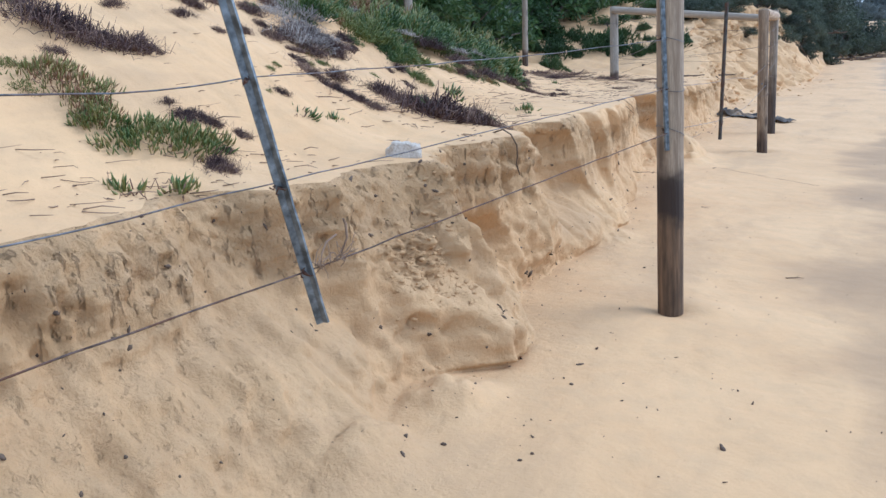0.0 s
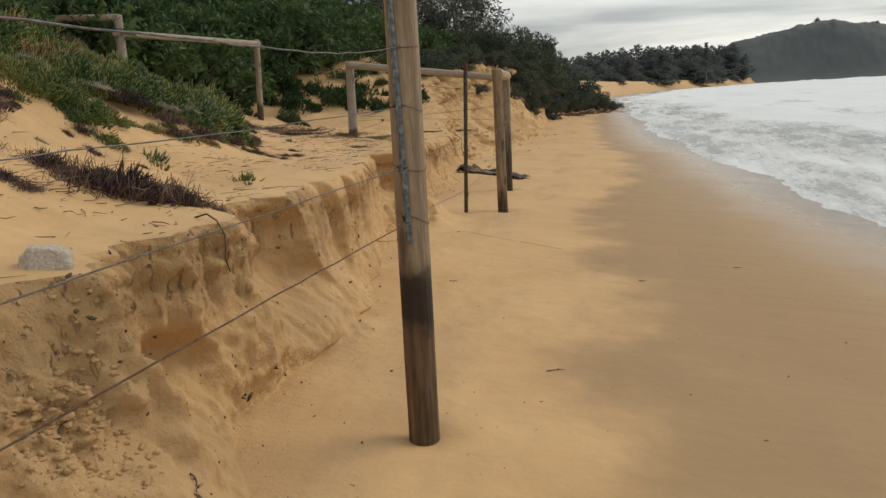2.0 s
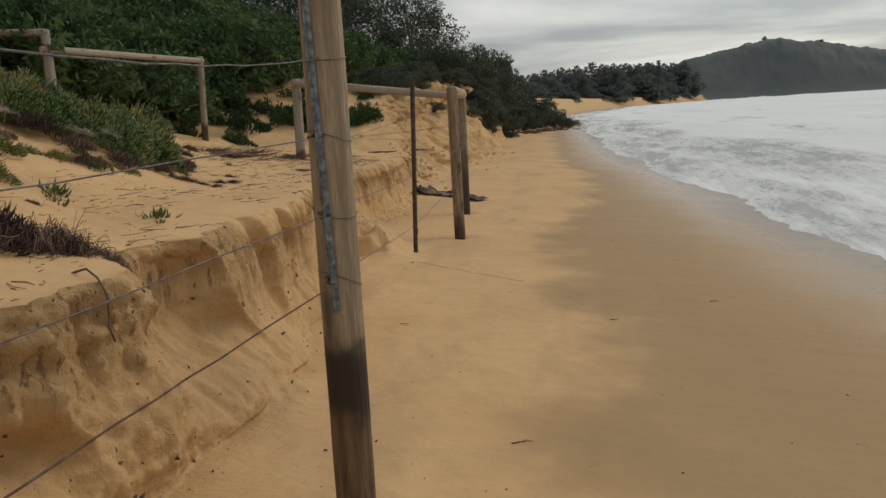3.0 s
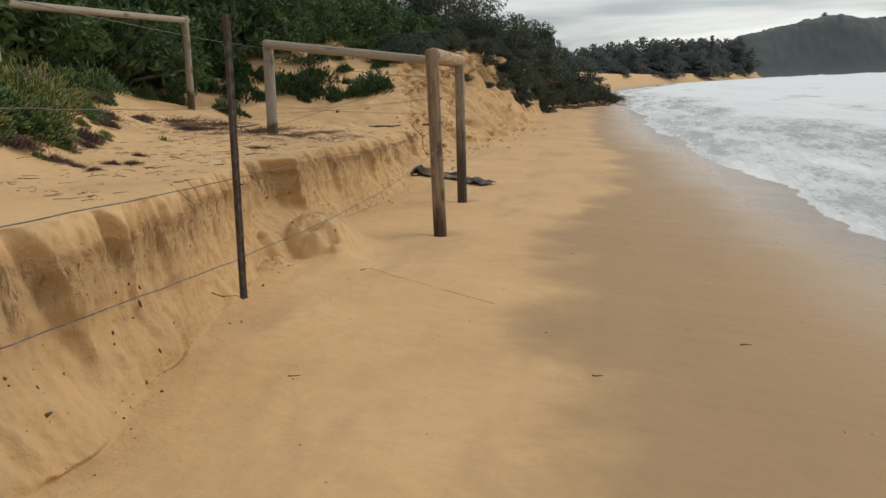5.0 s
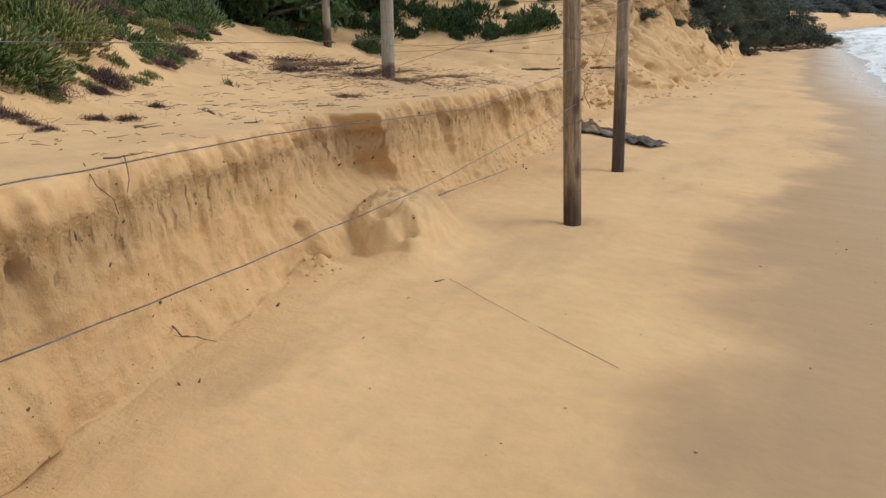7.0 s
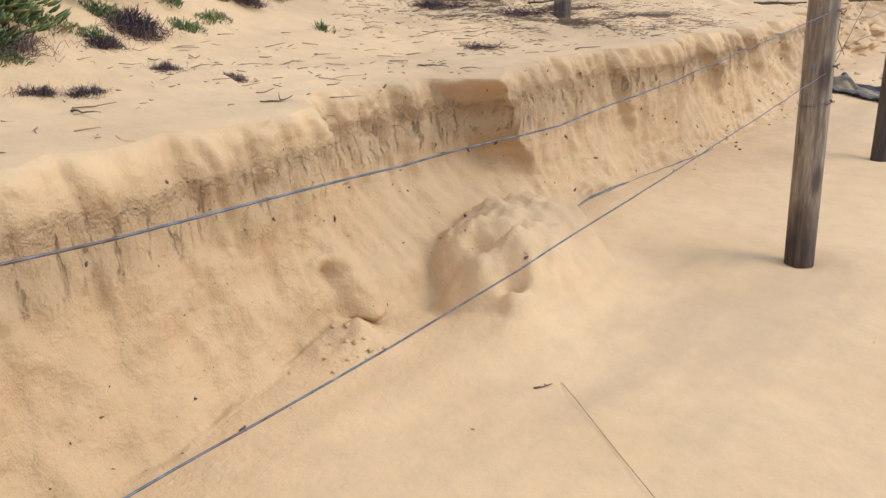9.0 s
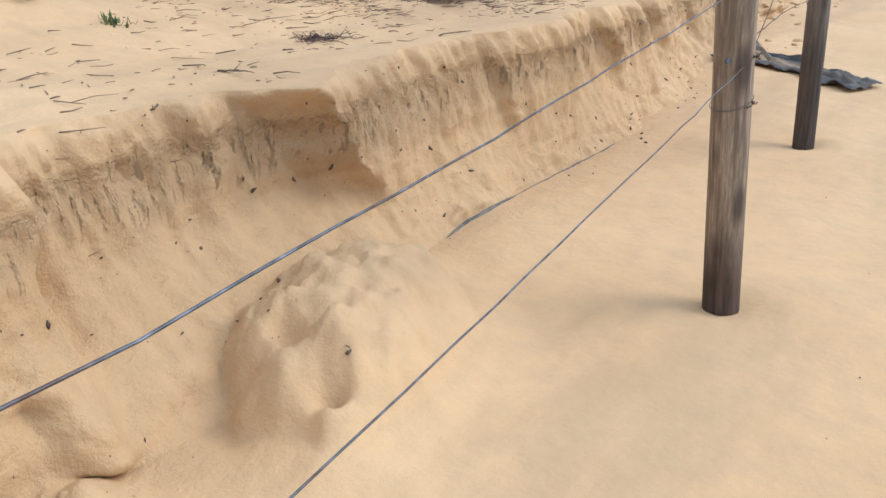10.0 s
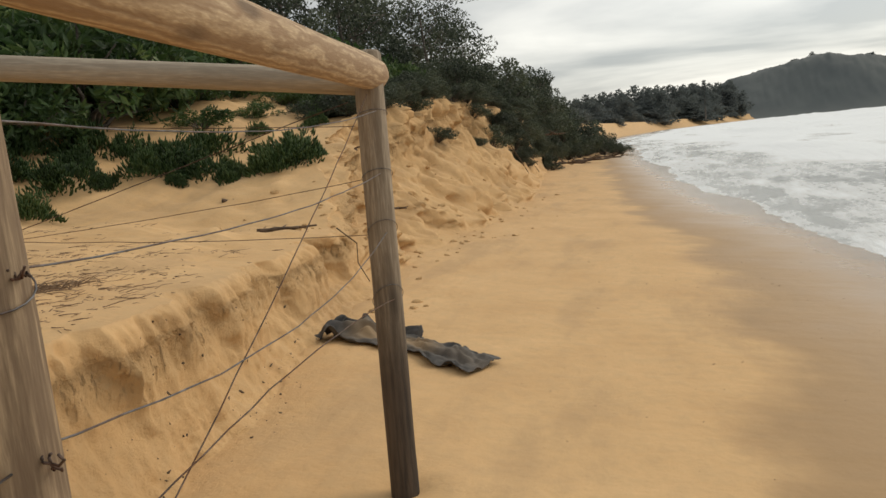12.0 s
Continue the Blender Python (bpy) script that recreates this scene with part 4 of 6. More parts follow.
fence_wire([(-1.745, 12.19, 0.69), (-2.08, 14.5, 1.62)], 0.03, "rusty brace wire slanting up to the end post", RUST_WIRE)
for z4, z3 in ((1.10, 1.28), (1.2, 1.05), (1.75, 1.50)):
    fence_wire([(-4.48, 14.18, z4 + 0.05), (-2.16, 14.54, z3)], 0.03, "thin rusty wire across the terrace", RUST_WIRE, 0.0016)
fence_wire([(-4.45, 14.16, 1.0), (-2.18, 14.54, 1.60)], 0.0, "rusty brace wire slanting up to the end post", RUST_WIRE, 0.002)


# ---- plants ----
def seat(x, y, sink=0.01):
    """Height of the built ground at a place."""
    j = int(np.clip(np.searchsorted(LOOKUP["y"], y), 1, len(LOOKUP["y"]) - 1))
    y0, y1 = LOOKUP["y"][j - 1], LOOKUP["y"][j]
    z0, z1 = (np.interp(x, np.maximum.accumulate(LOOKUP["x"][k]), LOOKUP["z"][k]) for k in (j - 1, j))
    return float(z0 + (z1 - z0) * np.clip((y - y0) / (y1 - y0), 0, 1)) - sink


def finger(g, base, d, length, r, bend):
    """A fleshy three-sided leaf, thick at mid-length and pointed."""
    d = d.normalized()
    side = d.cross(Vector((0, 0, 1)) if abs(d.z) < 0.95 else Vector((1, 0, 0))).normalized()
    up = side.cross(d)
    V, F = [], []
    a0 = g.uniform(0, 6.28)
    for i, (t, w) in enumerate(((0, 0.6), (0.35, 1.0), (0.72, 0.8))):
        c = base + d * length * t + up * (bend * length * t * t)
        for k in range(3):
            a = a0 + 2.094 * k
            V.append(tuple(c + (side * math.cos(a) + up * math.sin(a)) * r * w))
    V.append(tuple(base + d * length + up * (bend * length)))
    for i in range(2):
        for k in range(3):
            F.append((i * 3 + k, i * 3 + (k + 1) % 3, i * 3 + 3 + (k + 1) % 3, i * 3 + 3 + k))
    for k in range(3):
        F.append((6 + k, 6 + (k + 1) % 3, 9))
    return V, F


def succulent_mesh(seed, n, R, H, length, mat, spread=0.7, thick=0.0075):
    g = np.random.default_rng(seed)
    ch = []
    lobes = [(g.uniform(-0.7, 0.7) * R, g.uniform(-0.7, 0.7) * R, g.uniform(0.35, 0.7) * R * (1 if n < 800 else 0.6)) for _ in range(6 if n < 800 else 14)]
    hump = g.uniform(0.5, 1.5, 14)
    for _ in range(n):
        k = int(g.integers(6 if n < 800 else 14))
        lx, ly, lr = lobes[k]
        rr, a = lr * math.sqrt(g.uniform(0, 1)), g.uniform(0, 6.28)
        x, y = lx + rr * math.cos(a), ly + rr * math.sin(a)
        q = max(0.0, 1 - (rr / lr) ** 2) * hump[k] * max(0.25, 1 - (x * x + y * y) / (R * R * 1.6))
        z = H * q * g.uniform(0.45, 1.0) - 0.015
        d = Vector((x / R * spread + g.normal(0, 0.35), y / R * spread + g.normal(0, 0.35), g.uniform(0.5, 1.2)))
        ch.append(finger(g, Vector((x, y, z)), d, length * g.uniform(0.6, 1.25), thick * g.uniform(0.8, 1.3), g.uniform(0.05, 0.4)))
    return mesh_from("leaves", *join(ch), mat)


def runner_mesh(seed, n, R, mat, r=0.004, rise=0.03):
    g = np.random.default_rng(seed)
    ch = []
    for _ in range(n):
        a, p = g.uniform(0, 6.28), np.array([g.normal(0, R * 0.4), g.normal(0, R * 0.4), 0.005])
        pts = [p]
        for _ in range(7):
            a += g.normal(0, 0.5)
            p = p + np.array([math.cos(a), math.sin(a), 0]) * R * 0.17
            p[2] = abs(g.normal(0, rise)) + 0.002
            pts.append(p)
        ch.append(tube(pts, [r * (1 - 0.1 * i) for i in range(8)], 5))
    return mesh_from("runners", *join(ch), mat)


def plant_kind(name, label, group, leaves, runners):
    base = new(name)
    tagged(base, label, "plant", group)
    tagged(part("foliage", leaves, base), kind="stuff")
    tagged(part("runner", runners, base, "creeping reddish stems"), kind="stuff")
    return base


def place(src, x, y, s=1.0, turn=None, lift=0.0, first=[]):
    """Sets a copy of a thing on the ground."""
    eps = 0.12
    n = Vector((seat(x - eps, y) - seat(x + eps, y), seat(x, y - eps) - seat(x, y + eps), 2 * eps)).normalized()
    tilt = Vector((0, 0, 1)).lerp(n, 0.7).to_track_quat("Z", "Y").to_matrix().to_4x4()
    a = rng.uniform(0, 6.28) if turn is None else turn
    m = Matrix.Translation((x, y, seat(x, y) + lift)) @ tilt @ Matrix.Rotation(a, 4, "Z") @ Matrix.Scale(s, 4)
    if src.name in USED:
        return copy_thing(src, m)
    USED.add(src.name)
    src.matrix_basis = m
    return src


USED = set()
STEMS = [runner_mesh(300 + i, 9, 0.3, STEM) for i in range(2)]
DEADSTEMS = [runner_mesh(310 + i, 120, 0.34, DEAD, 0.0055, 0.085) for i in range(3)]
LG = "fleshy green ice plant spreading over the dune sand"
LO = "yellow-olive ice plant with reddening leaf tips on sand"
LD = "tangled dead brown ice plant stems lying on sand"
GREEN = [plant_kind("ice_plant", LG, "green ice plants", succulent_mesh(200 + i, 380, 0.42, 0.20, 0.11, PIG, 0.7, 0.0085), STEMS[i % 2]) for i in range(4)]
OLIVE = [plant_kind("ice_plant", LO, "olive ice plants", succulent_mesh(210 + i, 300, 0.40, 0.16, 0.10, PIG_OLIVE, 0.7, 0.008), STEMS[i % 2]) for i in range(3)]
MAT_G = [plant_kind("ice_plant_mat", "dense green ice plant mat covering the dune slope", "ice plant mats", succulent_mesh(250 + i, 1100, 0.75, 0.40, 0.115, PIG, 1.3, 0.0115), STEMS[i % 2]) for i in range(3)]
MAT_O = [plant_kind("ice_plant_mat", "olive and reddish ice plant mat on the dune slope", "ice plant mats", succulent_mesh(260 + i, 900, 0.70, 0.34, 0.105, PIG_OLIVE, 1.3, 0.0105), STEMS[i % 2]) for i in range(2)]
MAT_R = [plant_kind("ice_plant_mat", "red-brown dying ice plant mat on the dune slope", "ice plant mats", succulent_mesh(270 + i, 900, 0.65, 0.16, 0.09, DEAD, 0.8, 0.007), DEADSTEMS[i]) for i in range(2)]
SPROUT = [plant_kind("ice_plant_sprout", "small green ice plant sprout rising from bare sand", "ice plant sprouts", succulent_mesh(220 + i, 26, 0.09, 0.03, 0.085, PIG, 0.9), runner_mesh(225 + i, 3, 0.1, STEM)) for i in range(3)]
DARKG = [plant_kind("dune_shrub", "dark green succulent shrub clinging to the sandy slope", "slope shrubs", succulent_mesh(230 + i, 900, 0.45, 0.34, 0.085, SHRUB, 0.9, 0.011), STEMS[i % 2]) for i in range(3)]
BROWN = [plant_kind("dead_plant_heap", LD, "dead plant heaps", succulent_mesh(240 + i, 300, 0.34, 0.20, 0.10, DEAD, 2.2, 0.005), DEADSTEMS[i]) for i in range(3)]


BLEACHED = [plant_kind("dead_plant_heap", "bleached grey dead plant stems on the dune slope", "dead plant heaps", succulent_mesh(280 + i, 260, 0.34, 0.14, 0.08, GREYDEAD, 1.6, 0.004), runner_mesh(285 + i, 50, 0.34, GREYDEAD, 0.004, 0.05)) for i in range(2)]


def pick(kinds):
    return kinds[int(rng.integers(len(kinds)))]


# small clumps and sprouts on the bare sand
for x, y, s in ((-1.89, 2.99, 0.95), (-1.99, 2.84, 0.8), (-2.29, 4.37, 0.6), (-2.30, 4.15, 0.65), (-2.33, 6.68, 0.9), (-2.27, 6.58, 0.6), (-2.95, 6.68, 1.2), (-3.05, 6.75, 1.2), (-4.4, 11.6, 0.8)):
    place(pick(SPROUT), x, y, s)
for x, y, s in ((-2.26, 3.13, 0.42), (-2.2, 3.28, 0.42), (-2.34, 3.12, 0.4), (-2.16, 3.4, 0.34), (-2.3, 3.22, 0.4), (-2.42, 3.08, 0.34), (-2.5, 5.72, 0.36), (-2.42, 5.6, 0.3), (-3.95, 9.0, 0.8), (-3.85, 8.85, 0.8)):
    place(pick(GREEN), x, y, s)
for x, y, s in ((-2.48, 3.12, 0.36), (-2.6, 3.1, 0.42), (-2.74, 3.05, 0.42), (-2.68, 2.9, 0.4), (-2.85, 2.95, 0.42), (-2.72, 4.35, 0.32), (-2.76, 4.45, 0.26), (-2.5, 4.12, 0.22), (-3.2, 5.2, 0.4), (-3.0, 5.0, 0.3)):
    place(pick(OLIVE), x, y, s)
for x, y, s in ((-3.14, 3.29, 0.5), (-3.05, 3.45, 0.5), (-2.97, 3.63, 0.4), (-2.95, 3.78, 0.3), (-2.9, 3.2, 0.3), (-2.01, 3.31, 0.32), (-2.1, 3.4, 0.3), (-2.28, 3.51, 0.34), (-2.22, 3.62, 0.3), (-2.36, 3.42, 0.3), (-2.5, 4.2, 0.3), (-2.8, 4.75, 0.36), (-2.7, 4.82, 0.36), (-2.6, 4.86, 0.34),
                (-2.5, 4.86, 0.3), (-2.38, 4.86, 0.26), (-2.72, 5.4, 0.5), (-2.6, 5.35, 0.34), (-2.35, 5.42, 1.0), (-2.2, 5.5, 1.05), (-2.08, 5.58, 0.9), (-2.45, 5.36, 0.8), (-3.0, 4.9, 0.5), (-3.3, 4.3, 0.5), (-3.5, 4.5, 0.6), (-3.6, 4.8, 0.6), (-2.9, 5.15, 0.5), (-1.98, 5.68, 0.45), (-2.42, 5.5, 0.75), (-2.52, 5.6, 0.6), (-2.62, 5.68, 0.5), (-2.9, 6.4, 0.3),
                (-3.35, 5.25, 0.7), (-3.3, 5.6, 0.7), (-3.45, 5.45, 0.7), (-3.2, 5.5, 0.5), (-3.55, 9.12, 0.5), (-3.42, 9.16, 0.42), (-3.28, 9.15, 0.3), (-3.5, 9.6, 0.45), (-3.42, 9.75, 0.35), (-3.7, 10.2, 0.45), (-3.5, 10.4, 0.3), (-4.15, 10.15, 0.6), (-4.3, 10.4, 0.55),
                (-5.3, 13.4, 0.7), (-5.6, 13.8, 0.7), (-5.9, 13.3, 0.7), (-6.1, 13.7, 0.6), (-4.9, 14.6, 0.4), (-5.9, 14.1, 0.5), (-5.0, 13.8, 0.4)):
    place(pick(BROWN), x, y, s * (1.45 if 4.7 < y < 5.45 and -2.95 < x < -2.3 else 1.0))
for x, y, s in ((-2.32, 3.45, 0.4), (-2.46, 3.43, 0.3), (-1.96, 3.26, 0.4), (-2.04, 3.3, 0.4), (-3.29, 5.0, 0.5), (-3.35, 5.2, 0.6), (-3.6, 5.1, 0.6), (-3.3, 4.75, 0.45), (-3.45, 3.95, 0.35), (-3.8, 5.5, 0.6), (-3.25, 6.3, 0.4), (-3.0, 6.1, 0.35)):
    place(pick(BROWN), x, y, s)
for x, y, s in ((-3.66, 5.75, 0.6), (-3.9, 5.9, 0.6), (-3.45, 6.0, 0.5), (-4.1, 5.4, 0.6)):
    place(pick(GREEN), x, y, s)
for _ in range(46):
    y = rng.uniform(4.3, 6.7)
    x = -2.85 - 0.15 * (y < 5) - 1.5 * rng.uniform() ** 0.7
    place(pick(pick([BROWN, OLIVE, BROWN, GREEN, MAT_R])), x, y, rng.uniform(0.22, 0.45))
for x, y, s in ((-3.3, 5.3, 0.6), (-3.45, 5.5, 0.7), (-3.6, 5.35, 0.6), (-3.35, 5.65, 0.5), (-3.7, 5.7, 0.6), (-3.9, 7.4, 0.5), (-3.7, 8.0, 0.5), (-3.85, 8.5, 0.45), (-4.4, 9.4, 0.5), (-4.6, 8.0, 0.6), (-4.1, 9.0, 0.4), (-4.2, 7.0, 0.5)):
    place(pick(BLEACHED), x, y, s, lift=0.04 if y < 6 else 0.16)
for x, y, s in ((-2.42, 5.42, 0.34), (-2.30, 5.55, 0.30), (-2.12, 5.62, 0.26), (-2.55, 5.62, 0.34), (-2.0, 5.6, 0.2)):
    place(pick(GREEN if x < -2.2 else OLIVE), x, y, s, lift=0.06)
# slope above: mixed olive, red and dead
for _ in range(60):
    y = rng.uniform(3.8, 7.0)
    x = -3.45 - 2.6 * rng.uniform() - (0.5 if y < 4.8 else 0.0)
    kind = pick([MAT_O, MAT_R, MAT_R, MAT_O, MAT_G])
    place(pick(kind), x, y, rng.uniform(0.35, 0.75))
for _ in range(40):
    y = rng.uniform(3.0, 6.2)
    x = -3.2 - 2.4 * rng.uniform()
    place(pick(pick([OLIVE, BROWN])), x, y, rng.uniform(0.35, 0.7))
# tongue of green reaching down the slope
for t in np.linspace(0, 1, 12):
    x, y = -3.22 - 1.5 * t, 6.48 + 0.5 * t
    place(pick(MAT_G), x + rng.normal(0, 0.05), y + rng.normal(0, 0.08), rng.uniform(0.36, 0.5) + 0.2 * t)
    place(pick(GREEN), x + rng.normal(0, 0.1), y + rng.normal(0, 0.14), rng.uniform(0.4, 0.6))
# the broad green mat
EDGE = [(7.05, -3.95), (7.35, -3.35), (8.2, -3.45), (9.0, -3.65), (9.6, -3.85), (10.2, -4.25), (11.0, -4.6), (11.9, -5.25), (13.6, -6.3), (14.6, -6.9)]
for _ in range(150):
    y = 7.3 + 7.2 * rng.uniform() ** 1.25
    x = float(table(y, EDGE)) - 0.45 - 3.4 * rng.uniform() ** 1.5
    if x > -9:
        w = float(vnoise(x * 1.8, y * 1.8, 131)) + rng.normal(0, 0.2)
        place(pick(MAT_G if w < 0.0 else MAT_O if w < 0.22 else MAT_R), x, y, rng.uniform(0.5, 1.15), lift=rng.uniform(-0.04, 0.05))
for y in np.linspace(7.3, 12.6, 40):
    x = float(table(y, EDGE)) - 0.15 + rng.normal(0, 0.1)
    place(pick(GREEN if rng.uniform() < 0.7 else OLIVE), x, y, rng.uniform(0.5, 0.85))
for x, y in ((-3.6, 8.3), (-3.75, 9.0), (-4.0, 9.7), (-4.35, 10.4), (-4.9, 11.4), (-5.5, 12.2), (-3.45, 7.7)):
    place(pick(BROWN), x, y, 0.75, lift=0.02)
for _ in range(34):
    y = rng.uniform(7.4, 13)
    place(pick(BROWN if rng.uniform() < 0.6 else GREEN), float(table(y, EDGE)) - 0.1 - 2.2 * rng.uniform(), y, rng.uniform(0.6, 1.0), lift=0.10)
# clumps on the sand slope behind the terrace
for x, y, s in ((-7.7, 21.0, 0.9), (-7.4, 21.3, 0.9), (-7.0, 21.3, 0.8), (-6.6, 21.2, 0.65), (-6.3, 21.5, 0.75), (-6.05, 21.4, 0.85), (-5.9, 21.7, 0.9), (-6.0, 22.1, 0.8), (-7.2, 20.8, 0.6), (-7.9, 21.6, 1.0), (-8.0, 20.4, 0.8), (-8.4, 20.1, 0.9),
                (-9.0, 20.0, 1.0), (-9.4, 19.7, 1.0), (-8.7, 20.8, 1.0), (-10.0, 19.6, 1.1), (-9.6, 20.6, 1.1), (-7.6, 22.4, 0.9), (-8.6, 21.8, 1.1), (-9.3, 21.6, 1.2), (-6.9, 22.6, 0.6), (-10.4, 20.8, 1.3), (-8.9, 17.6, 0.8), (-9.2, 18.6, 0.9),
                (-9.0, 16.2, 0.9), (-8.7, 15.3, 1.0), (-8.0, 19.0, 0.7), (-10.2, 17.6, 1.2), (-7.3, 23.4, 0.7), (-6.7, 24.4, 0.8), (-7.1, 25.5, 0.9), (-6.5, 27.0, 0.8), (-7.0, 28.5, 1.0), (-7.8, 26.4, 1.0)):
    place(pick(DARKG), x, y, s * 1.15)


# ---- shrubs and trees ----
def leaf_cloud(g, centres, n, size, spread):
    """Many small folded leaves round the given centres (centre, radius)."""
    V, F = [], []
    w = np.array([c[1] ** 2 for c in centres])
    idx = g.choice(len(centres), n, p=w / w.sum())
    dirs = g.normal(0, 1, (n, 3))
    dirs /= np.linalg.norm(dirs, axis=1)[:, None]
    rad = g.uniform(0.35, 1.0, n) ** 0.6
    along = g.normal(0, 1, (n, 3)) + dirs * 0.8 + np.array([0, 0, spread])
    along /= np.linalg.norm(along, axis=1)[:, None]
    flat = np.cross(along, g.normal(0, 1, (n, 3)))
    flat /= np.linalg.norm(flat, axis=1)[:, None]
    nrm = np.cross(along, flat)
    for i in range(n):
        c, r = centres[idx[i]]
        p = np.asarray(c) + dirs[i] * r * rad[i] * np.array([1, 1, 0.85])
        s = size * g.uniform(0.6, 1.4)
        o = len(V)
        V += [p - along[i] * s, p + flat[i] * s * 0.36 + nrm[i] * s * 0.1, p + along[i] * s, p - flat[i] * s * 0.36 + nrm[i] * s * 0.1]
        F += [(o, o + 1, o + 2), (o, o + 2, o + 3)]
    return V, F


def shrub_source(name, label, group, seed, R, H, n, size, mat, clumps=14, category="shrub"):
    g = np.random.default_rng(seed)
    base = new(name)
    tagged(base, label, category, group)
    ends, br = [], []
    for _ in range(clumps):
        a, q = g.uniform(0, 6.28), math.sqrt(g.uniform(0, 1))
        c = (R * q * math.cos(a), R * q * math.sin(a), H * g.uniform(0.25, 0.95) * (1 - 0.45 * q * q))
        ends.append((c, g.uniform(0.22, 0.42) * min(R, H)))
        mid = (c[0] * 0.4 + g.normal(0, 0.05), c[1] * 0.4 + g.normal(0, 0.05), c[2] * 0.55)
        br.append(tube([(0, 0, -0.15), mid, c], [0.035 * R, 0.022 * R, 0.008 * R], 5))
    part("woody_frame", mesh_from("woody_frame", *join(br), BARK), base, "grey-brown branches")
    part("foliage", mesh_from("foliage", *leaf_cloud(g, ends, n, size, 0.3), mat, smooth=False), base)
    return base


def tree_source(name, label, group, seed, H, R, n, size, mat, trunk_r=0.14, bare=0.4, limbs=7):
    g = np.random.default_rng(seed)
    base = new(name)
    tagged(base, label, "tree", group)
    lean = g.normal(0, 0.05, 2)
    pts = [(lean[0] * t * H + g.normal(0, 0.03), lean[1] * t * H + g.normal(0, 0.03), t * H * 0.8 - 0.3 * (t == 0)) for t in np.linspace(0, 1, 7)]
    ch = [tube(pts, [trunk_r * (1 - 0.8 * t) for t in np.linspace(0, 1, 7)], 8)]
    ends = [((pts[-1][0], pts[-1][1], H * 0.85), 0.3 * R)]
    for i in range(limbs):
        t = bare + (0.95 - bare) * (i + g.uniform(0, 0.6)) / limbs
        k = min(5, int(t * 6))
        s = Vector(pts[k]).lerp(Vector(pts[k + 1]), t * 6 - k)
        a = i * 2.4 + g.normal(0, 0.3)
        reach = R * g.uniform(0.65, 1.05) * (1.15 - 0.55 * t)
        e = s + Vector((math.cos(a) * reach, math.sin(a) * reach, H * g.uniform(0.08, 0.26)))
        m = s.lerp(e, 0.5) + Vector((0, 0, -0.03 * H))
        ch.append(tube([s, m, e], [trunk_r * 0.45 * (1.2 - t), trunk_r * 0.3 * (1.2 - t), trunk_r * 0.1], 6))
        ends.append((tuple(e), g.uniform(0.24, 0.38) * R))
        for _ in range(3):
            f = m.lerp(e, g.uniform(0.2, 0.9))
            h = f + Vector(g.normal(0, 0.3 * R, 3)) + Vector((0, 0, 0.1 * R))
            ch.append(tube([f, h], [trunk_r * 0.14, trunk_r * 0.05], 4))
            ends.append((tuple(h), g.uniform(0.16, 0.30) * R))
    part("trunk", mesh_from("trunk", *join(ch), BARK), base, "dark grey trunk and limbs")
    part("crown", mesh_from("crown", *leaf_cloud(g, ends, n, size, 0.25), mat, smooth=False), base)
    return base


def stand(src, x, y, s=1.0, sz=None, turn=None, z=None):
    a = rng.uniform(0, 6.28) if turn is None else turn
    m = Matrix.Translation((x, y, seat(x, y, 0.05) if z is None else z)) @ Matrix.Rotation(a, 4, "Z") @ Matrix.Diagonal((s, s, sz or s, 1))
    if src.name in USED:
        return copy_thing(src, m)
    USED.add(src.name)
    src.matrix_basis = m
    return src


SHRUBS = [shrub_source("coastal_shrub", "dense green coastal shrub on the dune hill", "hill shrubs", 400 + i, 1.1, 1.5, 2600, 0.075, SHRUB, 20) for i in range(4)]
for _ in range(230):
    y = 13 + 34 * rng.uniform() ** 1.1
    x = float(table(y, TOE)) - 2.6 - 17 * rng.uniform() ** 1.5
    if y < 15 and x > -9.2:
        continue
    stand(pick(SHRUBS), x, y, rng.uniform(0.7, 1.3))
for _ in range(30):
    y = rng.uniform(3, 12)
    stand(pick(SHRUBS), -10.5 - 8 * rng.uniform(), y, rng.uniform(0.7, 1.2))
# creeping scrub along the top of the bank
for x, y, s in ((-7.0, 23.2, 0.35), (-6.7, 24.6, 0.4), (-6.9, 26.0, 0.45), (-6.6, 27.5, 0.4), (-6.8, 29.5, 0.5), (-7.2, 31.5, 0.55), (-7.4, 34, 0.6), (-8.2, 24.5, 0.6), (-8.4, 27.0, 0.7), (-8.2, 30, 0.7), (-9.2, 22.6, 0.7), (-9.6, 25.4, 0.8)):
    stand(pick(SHRUBS), x - 1.2, y, s, s * 0.7)

